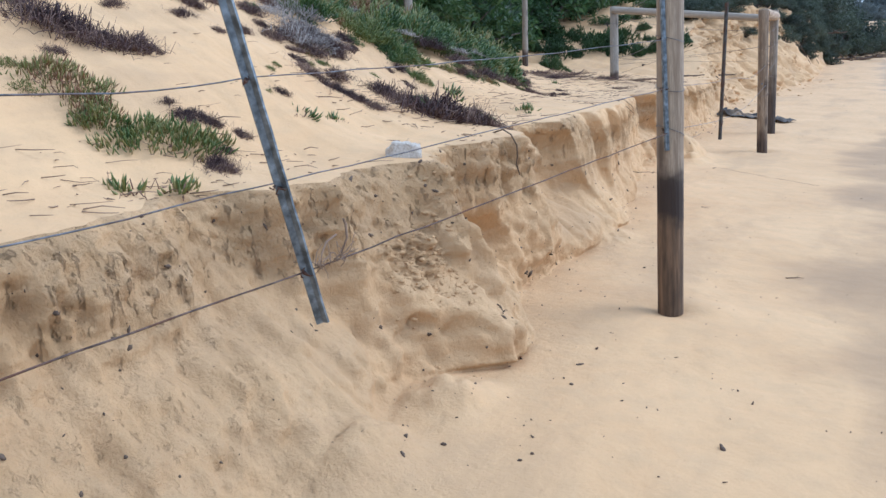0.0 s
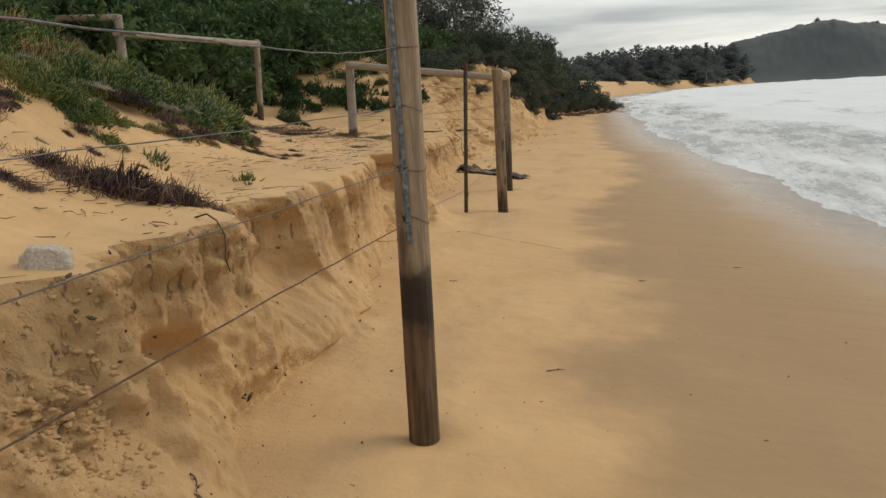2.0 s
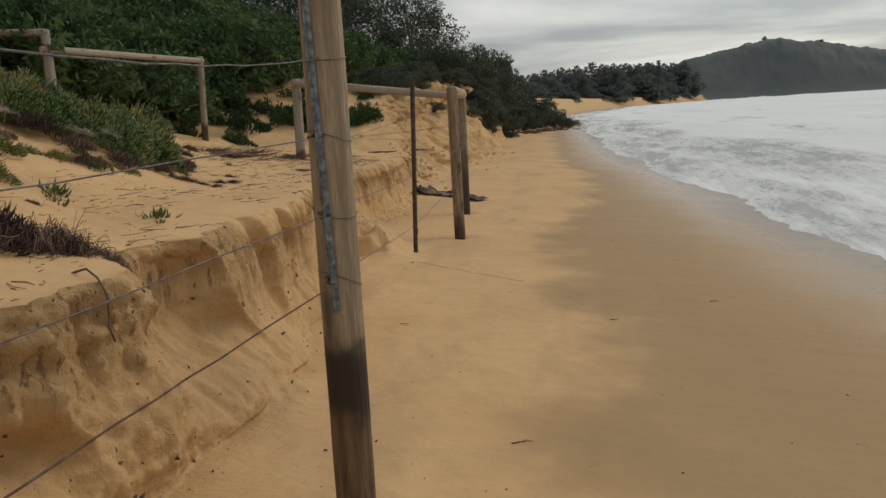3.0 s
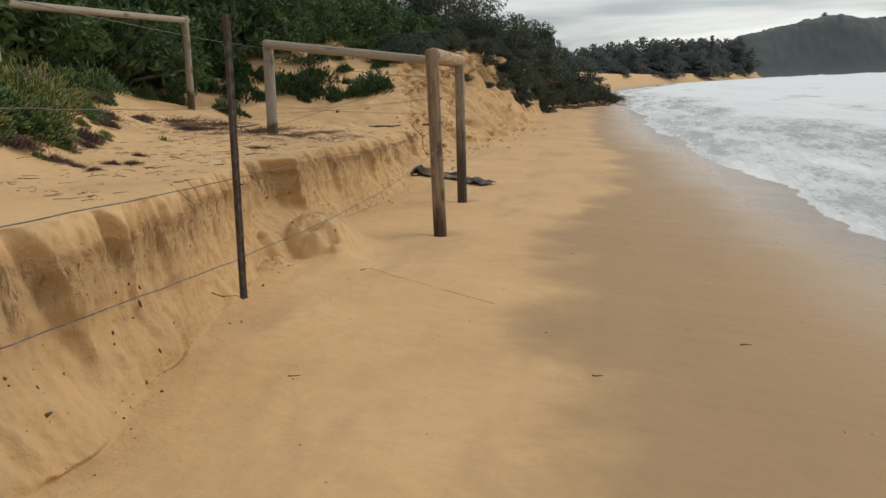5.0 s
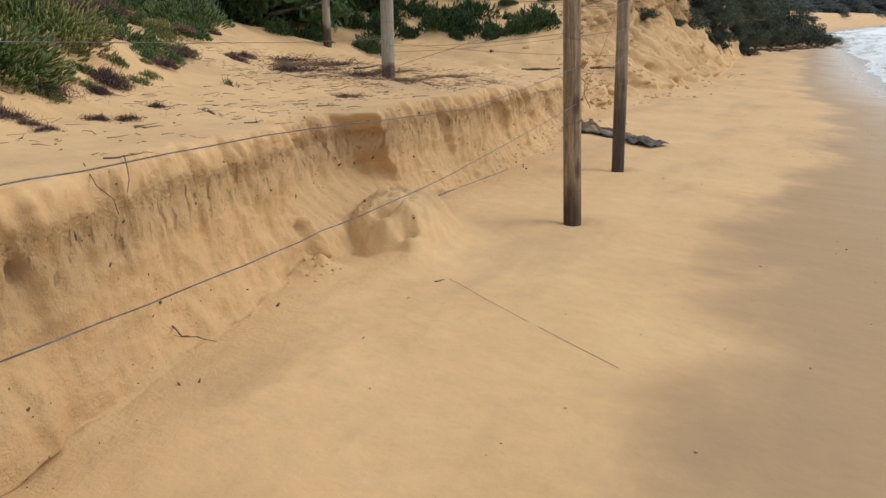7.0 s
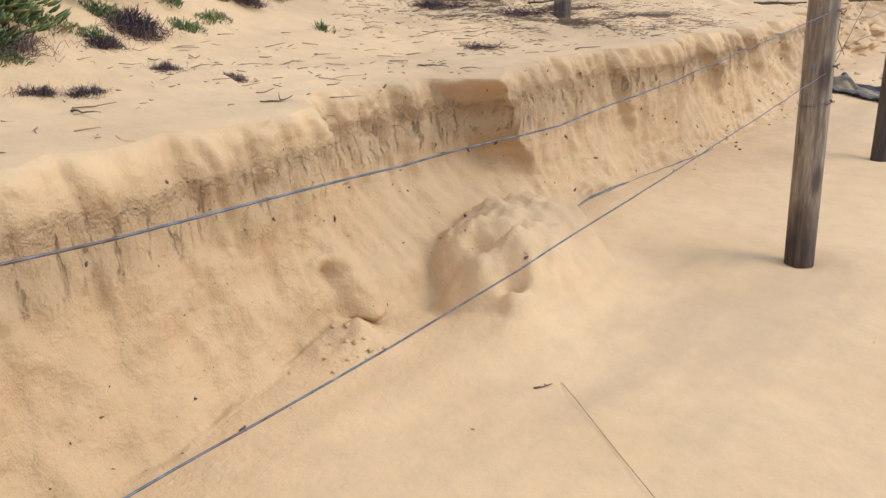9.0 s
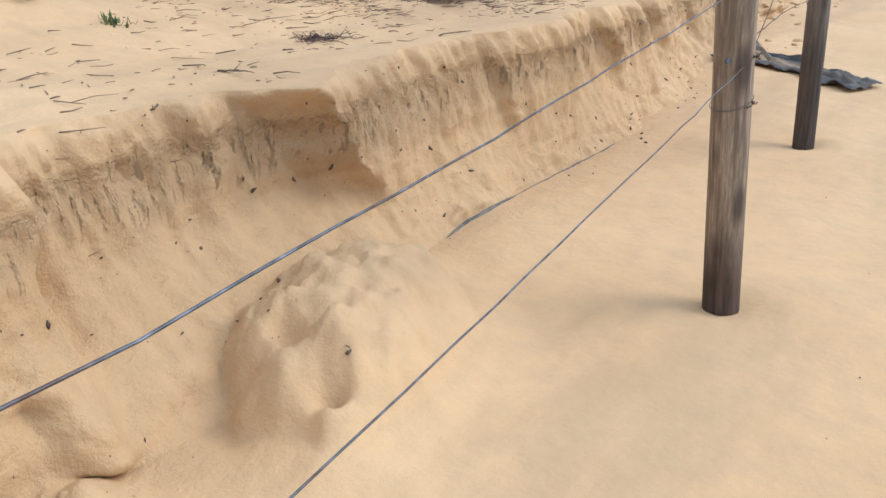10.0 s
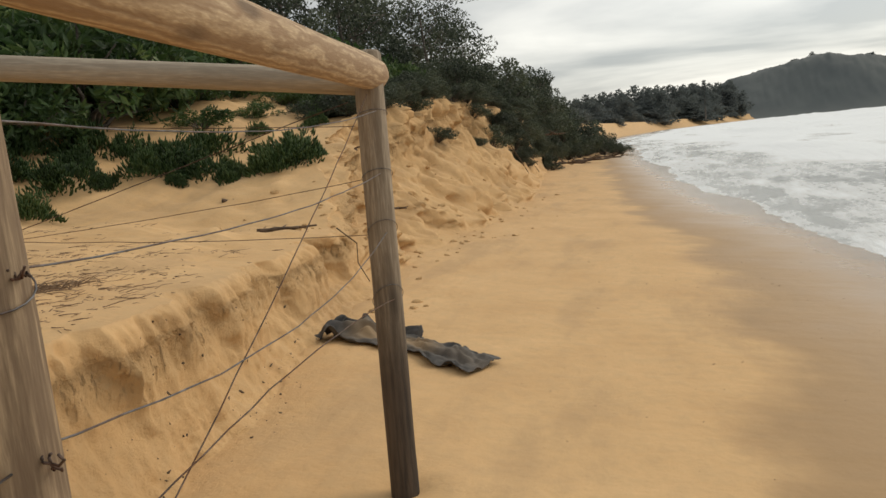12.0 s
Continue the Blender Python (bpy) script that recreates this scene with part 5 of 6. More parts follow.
DARK = [shrub_source("banksia_bush", "dark windswept coastal bush at the top of the bank", "dark bushes", 420 + i, 1.7, 3.2, 4200, 0.10, DARKLEAF, 30, "bush") for i in range(4)]
TALL = [tree_source("coastal_tree", "dark coastal tree with bare lower limbs", "coastal trees", 440 + i, 6.5, 2.6, 4200, 0.10, DARKLEAF, 0.14, 0.35, 9) for i in range(3)]
for x, y, s, sz in ((-8.0, 40, 0.6, 0.6), (-8.6, 42, 0.8, 0.75), (-8.2, 44.5, 0.8, 0.8), (-9.4, 44, 1.0, 1.0), (-8.6, 47, 0.9, 0.9), (-10.2, 47, 1.1, 1.1), (-8.6, 50, 0.95, 0.95), (-10.0, 51, 1.1, 1.1), (-8.8, 53, 1.0, 0.95),
                    (-8.6, 56, 1.0, 0.95), (-10.4, 55, 1.15, 1.1), (-8.4, 59, 1.0, 0.9), (-9.8, 60, 1.1, 1.0), (-8.2, 62.5, 1.0, 0.85), (-7.9, 65.5, 1.0, 0.95), (-9.6, 65, 1.1, 1.0), (-7.4, 68.5, 0.95, 1.0), (-6.6, 71, 0.8, 0.95),
                    (-5.6, 73, 0.75, 0.75), (-4.5, 75, 0.65, 0.45), (-8.4, 72, 1.2, 1.2), (-10.6, 70, 1.2, 1.2), (-7.2, 76, 1.1, 1.0), (-10.2, 76, 1.3, 1.2), (-11.8, 60, 1.2, 1.2), (-12.0, 50, 1.1, 1.1), (-12.0, 44, 1.1, 1.0),
                    (-7.2, 50, 0.45, 0.5), (-7.0, 54, 0.5, 0.55), (-7.2, 58, 0.55, 0.6), (-6.9, 62, 0.6, 0.6), (-6.6, 66, 0.6, 0.55)):
    stand(pick(DARK), x, y, s, sz)
# the thicket hangs down over the bank face to the beach
for _ in range(60):
    y = 38 + 38 * rng.uniform()
    k = rng.uniform(-0.1, 0.85) if y > 46 else rng.uniform(-0.1, 0.4)
    x = float(table(y, CREST)) + k * (float(table(y, FOOT)) - float(table(y, CREST)))
    s = rng.uniform(0.3, 0.5)
    stand(pick(DARK), x, y, s, s * rng.uniform(0.5, 0.8))
for _ in range(120):
    y = rng.uniform(25, 50)
    k = -0.35 + (0.35 + 1.05 * (y - 25) / 20) * rng.uniform()
    x = float(table(y, CREST)) + k * (float(table(y, FOOT)) - float(table(y, CREST)))
    s = rng.uniform(0.24, 0.4)
    stand(pick(DARK), x, y, s, s * rng.uniform(0.5, 0.8))
for x, y, s, sz in ((-6.6, 73, 0.6, 0.4), (-5.2, 77, 0.6, 0.42), (-4.6, 79, 0.5, 0.32), (-6.8, 68, 0.6, 0.4)):
    stand(pick(DARK), x, y, s, sz)
for x, y, s in ((-11.6, 49.5, 0.95), (-14.2, 45, 1.0), (-15.5, 41, 0.95), (-13.4, 38, 0.8), (-17.5, 38, 1.0), (-19, 43, 1.1), (-12.8, 54, 0.9), (-16, 51, 1.1), (-21, 38, 1.1), (-15.2, 34.5, 0.8), (-18.5, 32, 0.85), (-22, 31, 1.0), (-25, 35, 1.1), (-13.0, 60, 0.9), (-18, 58, 1.1), (-24, 45, 1.2)):
    stand(pick(TALL), x, y, s)
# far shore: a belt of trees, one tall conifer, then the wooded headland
FAR = [tree_source("far_shore_tree", "grey-green tree paled by haze behind the far beach", "far shore trees", 460 + i, 10, 5.5, 2200, 0.6, FARLEAF_HAZE, 0.3, 0.02, 13) for i in range(3)]
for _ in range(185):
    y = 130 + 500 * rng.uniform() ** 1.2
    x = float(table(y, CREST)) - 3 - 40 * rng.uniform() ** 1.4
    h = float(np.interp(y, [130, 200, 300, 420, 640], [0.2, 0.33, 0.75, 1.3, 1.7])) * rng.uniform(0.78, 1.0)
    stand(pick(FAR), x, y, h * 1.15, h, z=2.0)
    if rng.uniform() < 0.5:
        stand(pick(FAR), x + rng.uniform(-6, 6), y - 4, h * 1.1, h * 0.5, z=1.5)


def conifer():
    g = np.random.default_rng(480)
    base = new("tall_conifer")
    tagged(base, "tall tiered conifer standing above the far trees", "tree")
    part("trunk", mesh_from("trunk", *tube([(0, 0, -1), (0, 0, 10), (0, 0, 18.5)], [0.4, 0.3, 0.05], 8), BARK), base)
    ends = []
    for k in range(12):
        z, r = 5 + 13 * k / 11, 3.4 * (1 - k / 12.5)
        for j in range(6):
            a = j * 1.05 + k * 0.4
            ends += [((r * q * math.cos(a), r * q * math.sin(a), z + 0.3 * q), 0.55) for q in (0.35, 0.7, 1.0)]
    # same haze-paled leaf colour as the far trees
    part("crown", mesh_from("crown", *leaf_cloud(g, ends, 2600, 0.35, 0.1), FARLEAF_HAZE, smooth=False), base)
    base.matrix_basis = pose(17.5, 430, 2.5)


conifer()


def headland():
    xs, ys = np.linspace(18, 620, 420), np.linspace(640, 980, 90)
    X, Y = np.meshgrid(xs, ys)
    prof = np.interp(X, [18, 35, 50, 80, 105, 122, 140, 165, 200, 260, 400, 620], [0, 24, 33, 38, 43, 45, 42, 36, 29, 27, 18, 0])
    shape = smooth(640, 720, Y + 0.10 * (X - 100)) * (1 - 0.5 * smooth(800, 980, Y))
    Z = -1.5 + (prof + 1.5) * shape + (1.2 * fnoise(X * 0.05, Y * 0.05, 3, 91) + 1.3 * np.abs(fnoise(X * 0.20, Y * 0.20, 4, 92))) * smooth(640, 690, Y)
    V = np.stack([X, Y, Z], -1).reshape(-1, 3)
    # headland colour carries the haze across the bay
    me = mesh_from("headland", V, grid_faces(90, 420), HEADLEAF_HAZE)
    ob = thing("headland", me, "wooded grey-green headland paled by haze across the bay", "headland", kind="structure")
    for _ in range(26):
        k = int(rng.integers(60, 250))
        r = int(np.argmax(Z[:60, k]))
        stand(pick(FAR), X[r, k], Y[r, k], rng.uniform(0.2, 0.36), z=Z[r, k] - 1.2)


headland()


# ---- things on the sand ----
def lumpy_rock(x, y, s):
    bm = bmesh.new()
    bmesh.ops.create_icosphere(bm, subdivisions=4, radius=1)
    for v in bm.verts:
        n = v.co.normalized()
        k = 1 + 0.30 * noise.noise(n * 1.3 + Vector((3, 1, 7))) + 0.16 * noise.noise(n * 3.1) + 0.07 * noise.noise(n * 8)
        v.co = Vector((n.x * 1.15, n.y * 0.85, n.z * 0.85)) * k
        v.co.z = min(v.co.z, 0.62 - 0.18 * v.co.x + 0.10 * noise.noise(n * 6))
        v.co.x = min(v.co.x, 0.85 - 0.3 * v.co.y + 0.08 * noise.noise(n * 7))
        v.co.y = max(v.co.y, -0.62 + 0.3 * v.co.z + 0.08 * noise.noise(n * 5))
    me = bpy.data.meshes.new("rock")
    bm.to_mesh(me)
    bm.free()
    me.polygons.foreach_set("use_smooth", [True] * len(me.polygons))
    me.materials.append(ROCK)
    thing("rock", me, "pale rounded rock half sunk at the bank edge", "rock", m=Matrix.Translation((x, y, seat(x, y) + s * 0.25)) @ Matrix.Rotation(0.4, 4, "Z") @ Matrix.Scale(s, 4))


lumpy_rock(-1.63, 4.11, 0.082)


def cloth():
    """Torn strip of dark fabric, rumpled, with a fold standing up at one end."""
    nu, nv = 110, 26
    u, v = np.meshgrid(np.linspace(0, 1, nu), np.linspace(-0.5, 0.5, nv), indexing="ij")
    ax, ay, bx, by = -3.55, 17.12, -2.16, 16.5
    L = math.hypot(bx - ax, by - ay)
    tx, ty = (bx - ax) / L, (by - ay) / L
    width = 0.40 - 0.08 * u + 0.04 * np.sin(u * 19)
    off = v * width + 0.10 * np.sin(u * 4.0) + 0.03 * fnoise(u * 9, v * 2, 3, 101)
    X = ax + tx * L * u - ty * off
    Y = ay + ty * L * u + tx * off
    folds = 0.030 * np.abs(fnoise(u * 9 + 2 * v, v * 6, 3, 103)) + 0.012 * (1 + np.sin(v * 11 + 7 * u + 4 * fnoise(u * 4, v * 2, 3, 105))) * (0.4 + 0.6 * u)
    folds = folds + 0.10 * np.exp(-((u - 0.10 - 0.05 * np.sin(v * 7)) / 0.035) ** 2) + 0.07 * np.exp(-((u - 0.20) / 0.03) ** 2 - ((v - 0.25) / 0.25) ** 2)
    folds = folds + 0.06 * np.exp(-((u - 0.80) / 0.06) ** 2 - ((v - 0.2) / 0.2) ** 2)
    Z = beach_z(X, Y) + 0.008 + folds
    V = np.stack([X, Y, Z], -1).reshape(-1, 3)
    me = mesh_from("fabric_strip", V, grid_faces(nu, nv), FABRIC)
    dust = np.exp(-(v / 0.27) ** 2) * smooth(0.06, 0.2, u) * (1 - 0.8 * smooth(0.55, 0.75, u))
    at = me.attributes.new("dust", "FLOAT", "POINT")
    at.data.foreach_set("value", dust.reshape(-1).astype(np.float32))
    ob = thing("fabric_strip", me, "torn dark grey fabric strip lying rumpled on sand", "fabric")
    sol = ob.modifiers.new("thickness", "SOLIDIFY")
    sol.thickness = 0.006
    # a torn band looped back over the end
    q, w = np.meshgrid(np.linspace(0, 1, 60), np.linspace(0, 1, 9), indexing="ij")
    lx = np.interp(q, [0, 0.2, 0.45, 0.7, 1.0], [-3.50, -3.56, -3.34, -3.02, -2.80])
    ly = np.interp(q, [0, 0.2, 0.45, 0.7, 1.0], [17.02, 17.25, 17.42, 17.28, 17.02])
    wide = 0.15 - 0.06 * q + 0.02 * np.sin(q * 17)
    lx, ly = lx + 0.5 * wide * w * np.sin(q * 9), ly + 0.05 * w
    lz = beach_z(lx, ly) + 0.01 + wide * w * (0.55 + 0.35 * np.sin(q * 7 + 1)) + 0.012 * fnoise(q * 12, w * 3, 2, 107)
    fold = mesh_from("loose_fold", np.stack([lx, ly, lz], -1).reshape(-1, 3), grid_faces(60, 9), FABRIC)
    sol = part("loose_fold", fold, ob, "dark torn band of fabric curled up").modifiers.new("thickness", "SOLIDIFY")
    sol.thickness = 0.006


cloth()


def buried_fabric():
    # the grey strip also stands in for the thin shadow line along the foot
    ys = np.linspace(11.6, 13.9, 150)
    pts, rad = [], []
    for y in ys:
        x = float(table(y, FOOT)) + float(foot_wander(np.array(y))) + 0.012
        pts.append((x, y, float(beach_z(np.array(x), np.array(y))) - 0.004 + 0.003 * float(fnoise(y * 5, 3.0, 3, 112))))
        rad.append(0.007 * (0.75 + 0.8 * float(fnoise(y * 2.2, 7.0, 4, 113))))
    thing("buried_fabric_edge", mesh_from("buried_fabric_edge", *tube(pts, rad, 9), FABRIC_PALE), "grey edge of buried fabric and dark shadow line at the bank foot", "fabric")


buried_fabric()


def branch_mesh(name, seed, length, r, forks=4, mat=None):
    g = np.random.default_rng(seed)
    p, a = np.zeros(3), 0.0
    pts = [p]
    for i in range(10):
        a += g.normal(0, 0.22)
        p = p + np.array([math.cos(a), math.sin(a), g.normal(0, 0.12)]) * length / 10
        pts.append(p)
    ch = [tube(pts, [r * (1 - 0.07 * i) * g.uniform(0.85, 1.15) for i in range(11)], 7)]
    for _ in range(forks):
        i = int(g.integers(2, 9))
        d = g.normal(0, 1, 3)
        d[2] = abs(d[2]) * 0.4
        d /= np.linalg.norm(d)
        ch.append(tube([pts[i], pts[i] + d * length * 0.12, pts[i] + d * length * 0.22 + g.normal(0, 0.02, 3) * length], [r * 0.6, r * 0.4, r * 0.15], 5))
    return mesh_from(name, *join(ch), mat or TWIG)


def lay(name, label, x, y, seed, length, r, turn, category="twig", group="fallen twigs", lift=0.0, forks=3, tilt=0.0):
    thing(name, branch_mesh(name, seed, length, r, forks), label, category, group, m=pose(x, y, seat(x, y, 0) + r * 0.6 + lift, 0, tilt, turn))


TW = "short dry brown twig lying on the sand"
for i, (x, y, L, a, k) in enumerate(((-0.30, 6.1, 0.11, 20, 1), (-0.94, 3.49, 0.10, -70, 2), (-1.12, 4.0, 0.14, -30, 3), (-2.31, 8.9, 0.30, -20, 1), (-2.4, 8.75, 0.22, 60, 1), (-1.35, 8.0, 0.10, 10, 1), (-1.9, 10.4, 0.07, 50, 1),
                                     (-3.35, 12.67, 0.09, 60, 0), (-3.0, 10.2, 0.15, 30, 2), (-3.2, 9.6, 0.2, 10, 1), (-3.1, 8.9, 0.16, -60, 2), (0.1, 8.6, 0.06, 0, 0), (0.9, 9.5, 0.08, 40, 0), (-3.4, 11.4, 0.22, 5, 3), (-3.6, 11.9, 0.18, 40, 1), (-3.2, 11.0, 0.14, -40, 1))):
    lay("twig", TW, x, y, 500 + i, L, 0.004, a, forks=k)
for i, (x, y, L, a) in enumerate(((-5.1, 14.75, 0.35, 30), (-5.7, 15.2, 0.42, 10), (-5.0, 15.0, 0.25, 70), (-4.9, 18.6, 0.6, 20), (-5.0, 22.0, 0.6, -20), (-5.9, 24.0, 0.8, -50), (-6.2, 20.2, 0.3, 30))):
    lay("driftwood", "dark broken driftwood piece lying on the sand", x, y, 530 + i, L, 0.014 if y < 16 else 0.03, a, "driftwood", "driftwood pieces")
for i, (x, y, L, a) in enumerate(((-5.6, 55.5, 3.2, 10), (-6.0, 57.0, 2.6, 40), (-6.4, 53.5, 2.4, -30), (-6.3, 48.5, 1.8, 60), (-6.6, 45.5, 1.6, 20), (-5.8, 60.0, 2.4, -10))):
    lay("fallen_branch", "grey fallen branch at the foot of the bank", x, y, 540 + i, L, 0.06, a, "branch", "fallen branches", 0.1, 9)


def hanging_root(points, r, label="brown root hanging from the bank edge"):
    thing("root", mesh_from("root", *tube(points, [r * (1 - 0.5 * i / len(points)) for i in range(len(points))], 6), TWIG), label, "root", "bank roots")


hanging_root([(-1.80, 5.22, 0.93), (-1.70, 5.18, 0.955), (-1.62, 5.13, 0.93), (-1.575, 5.11, 0.87), (-1.57, 5.10, 0.81), (-1.585, 5.11, 0.76), (-1.56, 5.10, 0.70)], 0.005)
hanging_root([(-2.32, 8.6, 0.89), (-2.2, 8.55, 0.82), (-2.16, 8.58, 0.77), (-2.17, 8.60, 0.71)], 0.0024)
hanging_root([(-2.34, 8.8, 0.89), (-2.26, 8.74, 0.85), (-2.21, 8.70, 0.82), (-2.18, 8.66, 0.78)], 0.0024)
hanging_root([(-4.05, 18.6, 0.72), (-3.9, 18.7, 0.55), (-3.93, 18.75, 0.35), (-3.85, 18.8, 0.15)], 0.007)
fence_wire([(-1.86, 10.5, seat(-1.86, 10.5, -0.004)), (-1.29, 10.17, seat(-1.29, 10.17, -0.004)), (-0.69, 9.85, seat(-0.69, 9.85, -0.003))], 0.0, "thin wire lying half buried in beach sand", RUST_WIRE, 0.0009)
# dark root-bound face under the thicket
for i in range(30):
    y = rng.uniform(35, 62)
    x0, x1 = float(table(y, CREST)), float(table(y, FOOT))
    z0, z1 = seat(x0 - 0.1, y), seat(x1, y)
    k = rng.uniform(0.35, 0.95)
    pts = [(x0 - 0.2, y, z0 + 0.1), (x0 + 0.15 + rng.normal(0, 0.1), y + rng.normal(0, 0.3), z0 - 0.25), (x0 + (x1 - x0) * k, y + rng.normal(0, 0.6), z0 + (z1 - z0) * k + 0.05)]
    hanging_root(pts, 0.016, "dark exposed root trailing down the bank")


def scatter(name, label, spots, seed, length, r, mat, flat=0.12):
    """Litter of many small bent sticks, one mesh."""
    g = np.random.default_rng(seed)
    ch = []
    for x, y, z in spots:
        L, a = length * (0.2 + 1.6 * g.uniform() ** 2), g.normal(0.35, 1.1)
        b = a + g.normal(0, 0.4)
        p0 = np.array([x, y, z])
        p1 = p0 + np.array([math.cos(a), math.sin(a), g.normal(0, flat)]) * L * 0.5
        p2 = p1 + np.array([math.cos(b), math.sin(b), g.normal(0, flat)]) * L * 0.5
        q = r * g.uniform(0.5, 1.6)
        ch.append(tube([p0, p1, p2], [q, q, q * 0.5], 4))
    thing(name, mesh_from(name, *join(ch), mat), label, "litter", kind="stuff")


DRIFTS = ((-4.55, 12.75, 0.16, 0.06, 70), (-4.75, 13.1, 0.3, 0.08, 90), (-4.15, 12.9, 0.22, 0.05, 60), (-5.3, 13.6, 0.35, 0.12, 90), (-5.0, 14.2, 0.4, 0.12, 80), (-4.2, 13.6, 0.3, 0.06, 50))
spots = []
for _ in range(260):
    y = rng.normal(14.6, 1.6) if rng.uniform() < 0.8 else rng.uniform(5, 19)
    c0, t0 = float(table(y, CREST)), float(table(y, TOE))
    x = rng.uniform(t0 - 0.3, c0 - 0.25)
    for _ in range(int(rng.integers(3, 22))):
        px, py = x + rng.normal(0, 0.28), y + rng.normal(0, 0.10) + 0.1 * rng.normal()
        if px < float(table(py, CREST)) - 0.12:
            spots.append((px, py, seat(px, py, -0.003)))
for cx, cy, sx, sy, n in DRIFTS:
    for _ in range(n):
        px, py = cx + rng.normal(0, sx), cy + rng.normal(0, sy)
        if px < float(table(py, CREST)) - 0.15:
            spots.append((px, py, seat(px, py, -0.004)))
for cx, cy, sx, sy, n in ((-2.1, 3.5, 0.3, 0.22, 60), (-2.3, 5.0, 0.4, 0.3, 90), (-2.6, 4.6, 0.3, 0.3, 50), (-1.95, 2.75, 0.2, 0.3, 90), (-2.0, 6.0, 0.2, 0.3, 30), (-2.9, 6.9, 0.3, 0.3, 60), (-3.0, 9.2, 0.35, 0.4, 50), (-3.3, 10.6, 0.4, 0.5, 60)):
    for _ in range(n):
        px, py = cx + rng.normal(0, sx), cy + rng.normal(0, sy)
        if px < float(table(py, CREST)) - 0.1:
            spots.append((px, py, seat(px, py, -0.003)))
scatter("dry_litter", "dry brown twigs and seaweed strewn over the sand terrace", spots, 600, 0.09, 0.0016, LITTER, 0.12)
spots = []
for _ in range(260):
    x, y = rng.uniform(-2.0, 2.0), rng.uniform(3, 22)
    if x > float(table(y, FOOT)) + 0.05:
        spots.append((x, y, seat(x, y, -0.002)))
scatter("beach_specks", "tiny dark specks of debris on the beach", spots, 601, 0.012, 0.0018, TWIG)


def bank_specks():
    """Dark pebbles, root ends and crumbs stuck in the bared face of the bank."""
    me = bpy.data.objects["ground"].data
    co = np.empty(len(me.vertices) * 3, np.float32)
    me.vertices.foreach_get("co", co)
    co = co.reshape(-1, 3)
    val = np.empty(len(me.vertices), np.float32)
    me.attributes["bared"].data.foreach_get("value", val)
    ok = np.where((val > 0.25) & (co[:, 1] > 0.8) & (co[:, 1] < 17))[0]
    low = np.where((val > 0.001) & (co[:, 1] > 0.8) & (co[:, 1] < 6))[0]
    g = np.random.default_rng(610)
    ch = []
    for i in np.concatenate([g.choice(ok, 700), g.choice(low, 260)]):
        p = co[i].astype(float)
        s = 0.002 + 0.008 * g.uniform() ** 4
        a = g.normal(0, 1, 3)
        a /= np.linalg.norm(a)
        L = s * g.uniform(1, 3.0)
        ch.append(tube([p - a * L, p, p + a * L], [s * 0.4, s, s * 0.3], 5))
    thing("bank_specks", mesh_from("bank_specks", *join(ch), TWIG), "dark root ends and crumbs in the bank face", "debris", kind="stuff")


bank_specks()


def sand_clods():
    """Crumbled clods of damp sand in the slumps."""
    g = np.random.default_rng(620)
    ch = []
    for cx, cy, sx, sy, n in ((-1.36, 3.80, 0.06, 0.12, 420), (-1.25, 3.75, 0.10, 0.14, 120), (-2.45, 10.1, 0.06, 0.08, 24), (-3.3, 17.4, 0.12, 0.5, 50), (-4.3, 21.0, 0.4, 2.0, 160), (-4.7, 27.0, 0.6, 3.5, 260)):
        for _ in range(n):
            x, y = cx + g.normal(0, sx), cy + g.normal(0, sy)
            r = 0.003 + 0.012 * g.uniform() ** 3 * (1 if y < 18 else 5)
            z = seat(x, y, 0)
            me = clod_shape(g, r)
            ch.append(([(a + x, b + y, c + z) for a, b, c in me[0]], me[1]))
    heap = mesh_from("sand_clods", *join(ch), SAND)
    at = heap.attributes.new("bared", "FLOAT", "POINT")
    at.data.foreach_set("value", np.full(len(heap.vertices), 0.5, np.float32))
    thing("sand_clods", heap, "crumbled clods of damp sand on the slumped bank", "sand", kind="stuff")


def clod_shape(g, r):
    V, F, rows, cols = [], [], 5, 8
    for i in range(rows):
        a = math.pi * i / (rows - 1)
        for k in range(cols):
            b = 2 * math.pi * k / cols
            q = r * (1 + g.normal(0, 0.3)) if 0 < i < rows - 1 else r
            V.append((q * math.sin(a) * math.cos(b), q * math.sin(a) * math.sin(b), q * 0.6 * math.cos(a)))
    for i in range(rows - 1):
        for k in range(cols):
            F.append((i * cols + k, i * cols + (k + 1) % cols, (i + 1) * cols + (k + 1) % cols, (i + 1) * cols + k))
    return V, F


sand_clods()


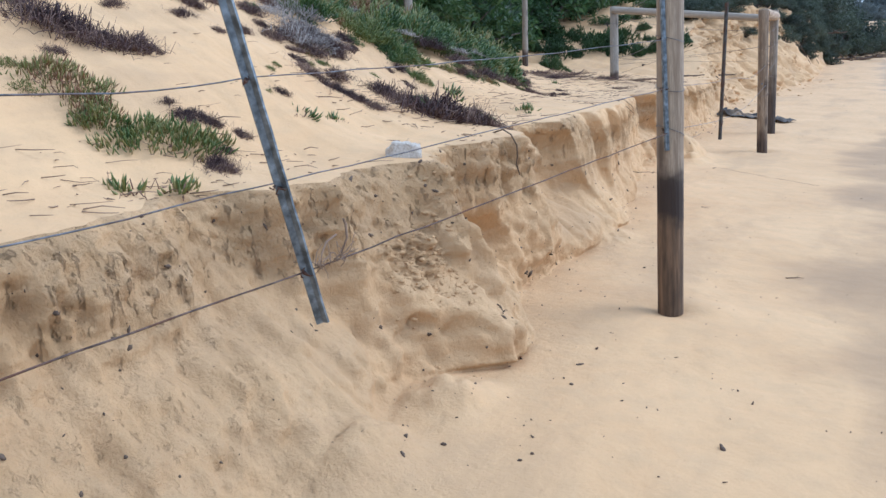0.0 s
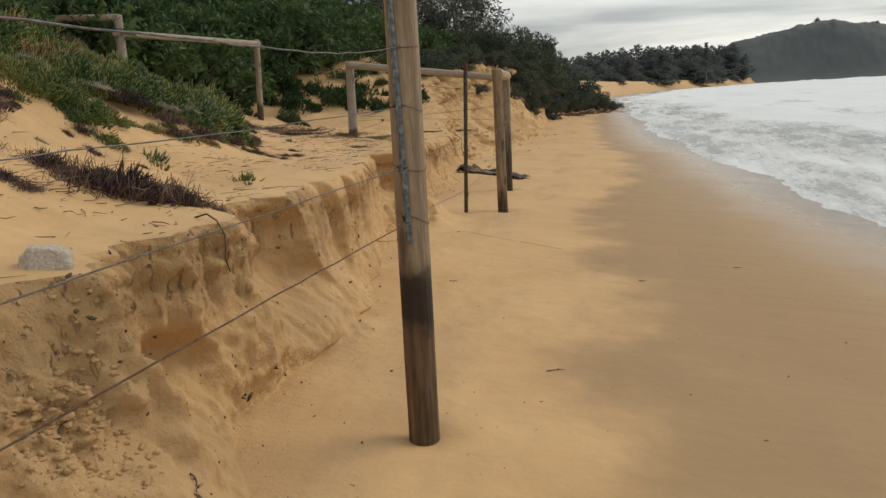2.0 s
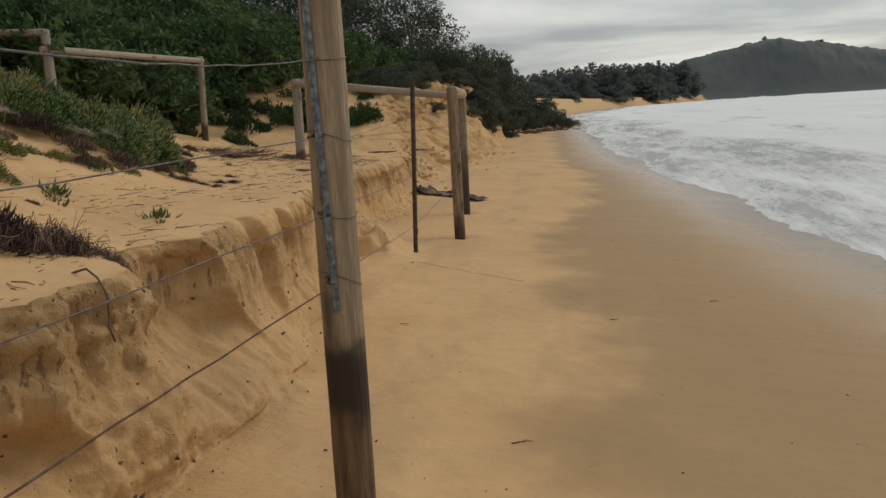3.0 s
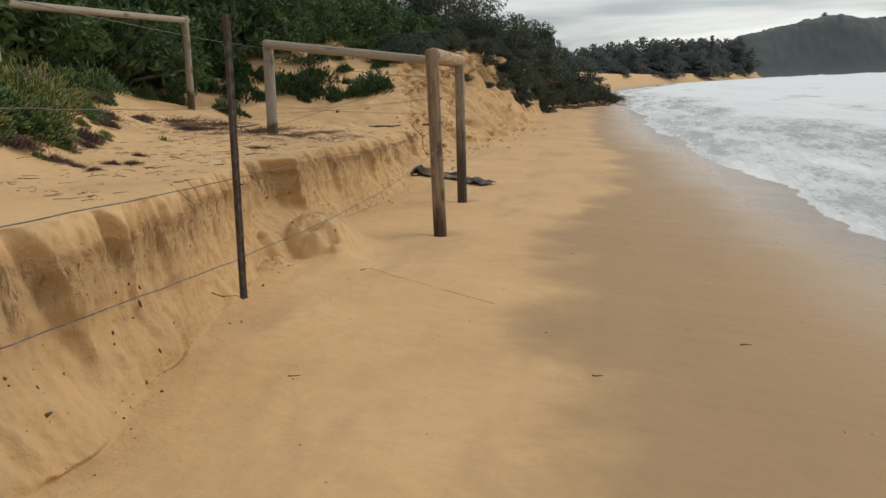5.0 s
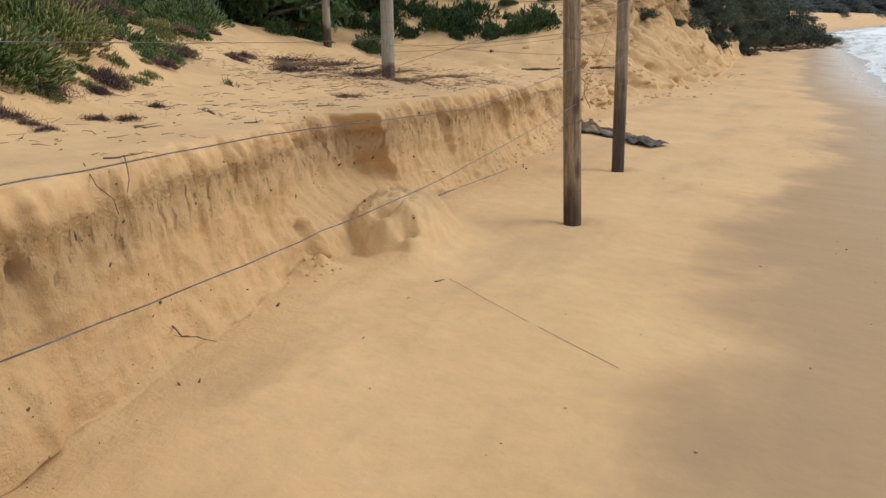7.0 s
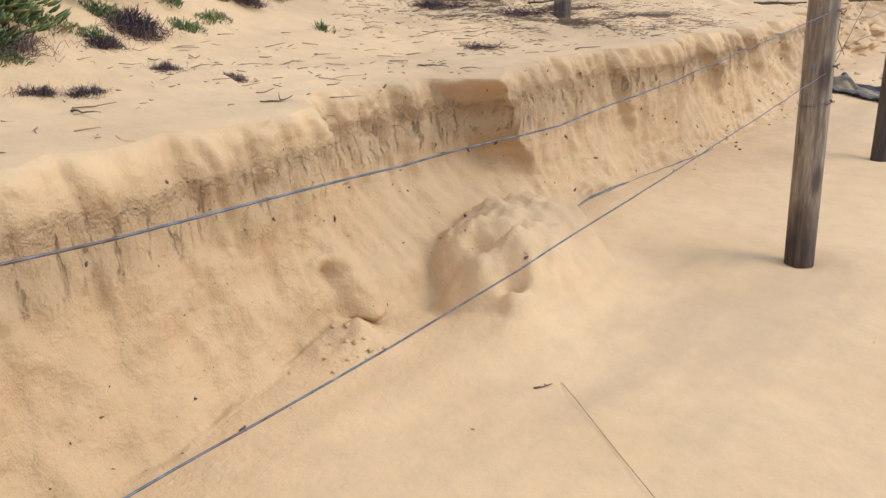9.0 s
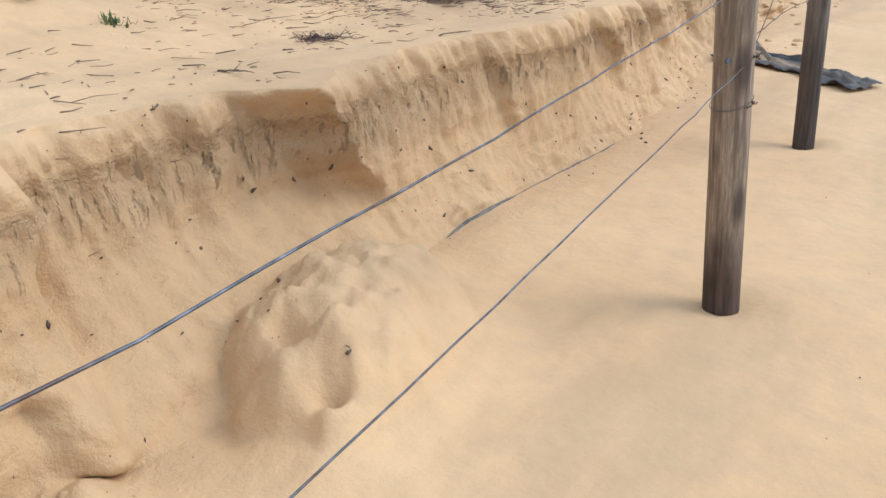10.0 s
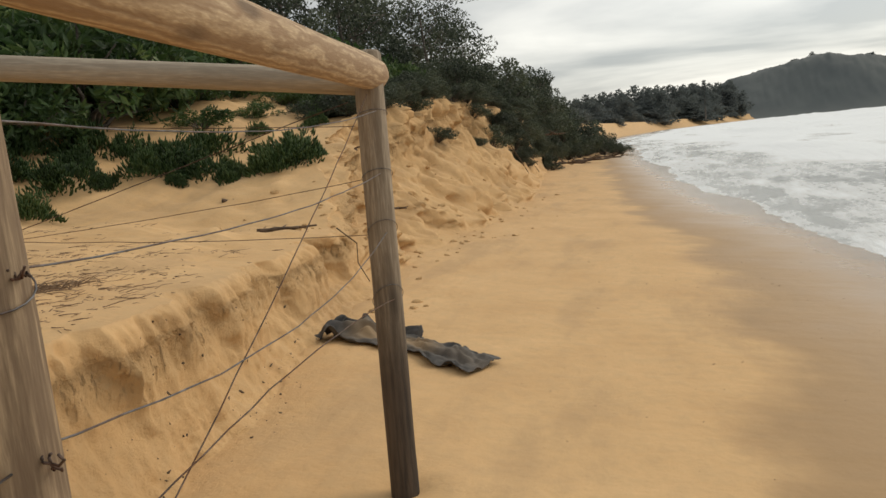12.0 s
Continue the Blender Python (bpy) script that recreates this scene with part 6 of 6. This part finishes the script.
def caught_weed():
    """Dry weed and twigs caught on the lowest wire beside the hanging picket."""
    g = np.random.default_rng(640)
    ch = []
    for _ in range(22):
        p = np.array([g.normal(0, 0.004), g.uniform(-0.07, 0.05), g.normal(0.0, 0.004)])
        way = np.array([g.normal(0, 0.25), g.normal(0.55, 0.5), g.uniform(-0.2, 0.9)])
        pts = [p]
        for _ in range(5):
            way = way + g.normal(0, 0.28, 3)
            p = p + way / np.linalg.norm(way) * g.uniform(0.006, 0.02)
            pts.append(p)
        ch.append(tube(pts, [0.0016 * (1.1 - 0.12 * k) for k in range(6)], 4))
    ch.append(tube([(0, -0.05, 0), (0.004, -0.045, 0.03), (0, -0.02, 0.055), (0, 0.02, 0.066)], 0.0028, 5))
    ch.append(tube([(0, 0.03, 0.01), (0.004, 0.055, 0.05), (0, 0.06, 0.085), (0.002, 0.05, 0.10)], [0.002, 0.003, 0.004, 0.003], 5))
    thing("dry_weed", mesh_from("dry_weed", *join(ch), LITTER), "dry brown weed caught on a fence wire", "weed", m=pose(-0.707, 2.49, 0.882))


caught_weed()
lay("twig", TW, -2.30, 10.86, 560, 0.12, 0.006, 75, forks=2, lift=0.01)

HEAP = runner_mesh(700, 75, 0.35, LITTER, 0.0032, 0.022)
HEAP_DARK = runner_mesh(701, 60, 0.30, DEAD, 0.004, 0.03)
for k, (x, y, s) in enumerate(((-4.62, 13.62, 0.9), (-5.8, 13.9, 1.1), (-5.2, 13.35, 0.9), (-4.9, 14.5, 0.9), (-5.5, 14.3, 1.0), (-3.95, 13.35, 0.7), (-6.2, 14.4, 1.1), (-4.3, 14.9, 0.8), (-3.75, 12.2, 0.5))):
    thing("dry_litter", HEAP if k % 2 else HEAP_DARK, "drift of dry brown stems lying on the sand terrace", "litter", "litter drifts", "stuff",
          m=Matrix.Translation((x, y, seat(x, y, 0.004))) @ Matrix.Rotation(0.3 + 0.2 * math.sin(k * 2.1), 4, "Z") @ Matrix.Diagonal((s * 1.3, s * 0.6, s, 1)))
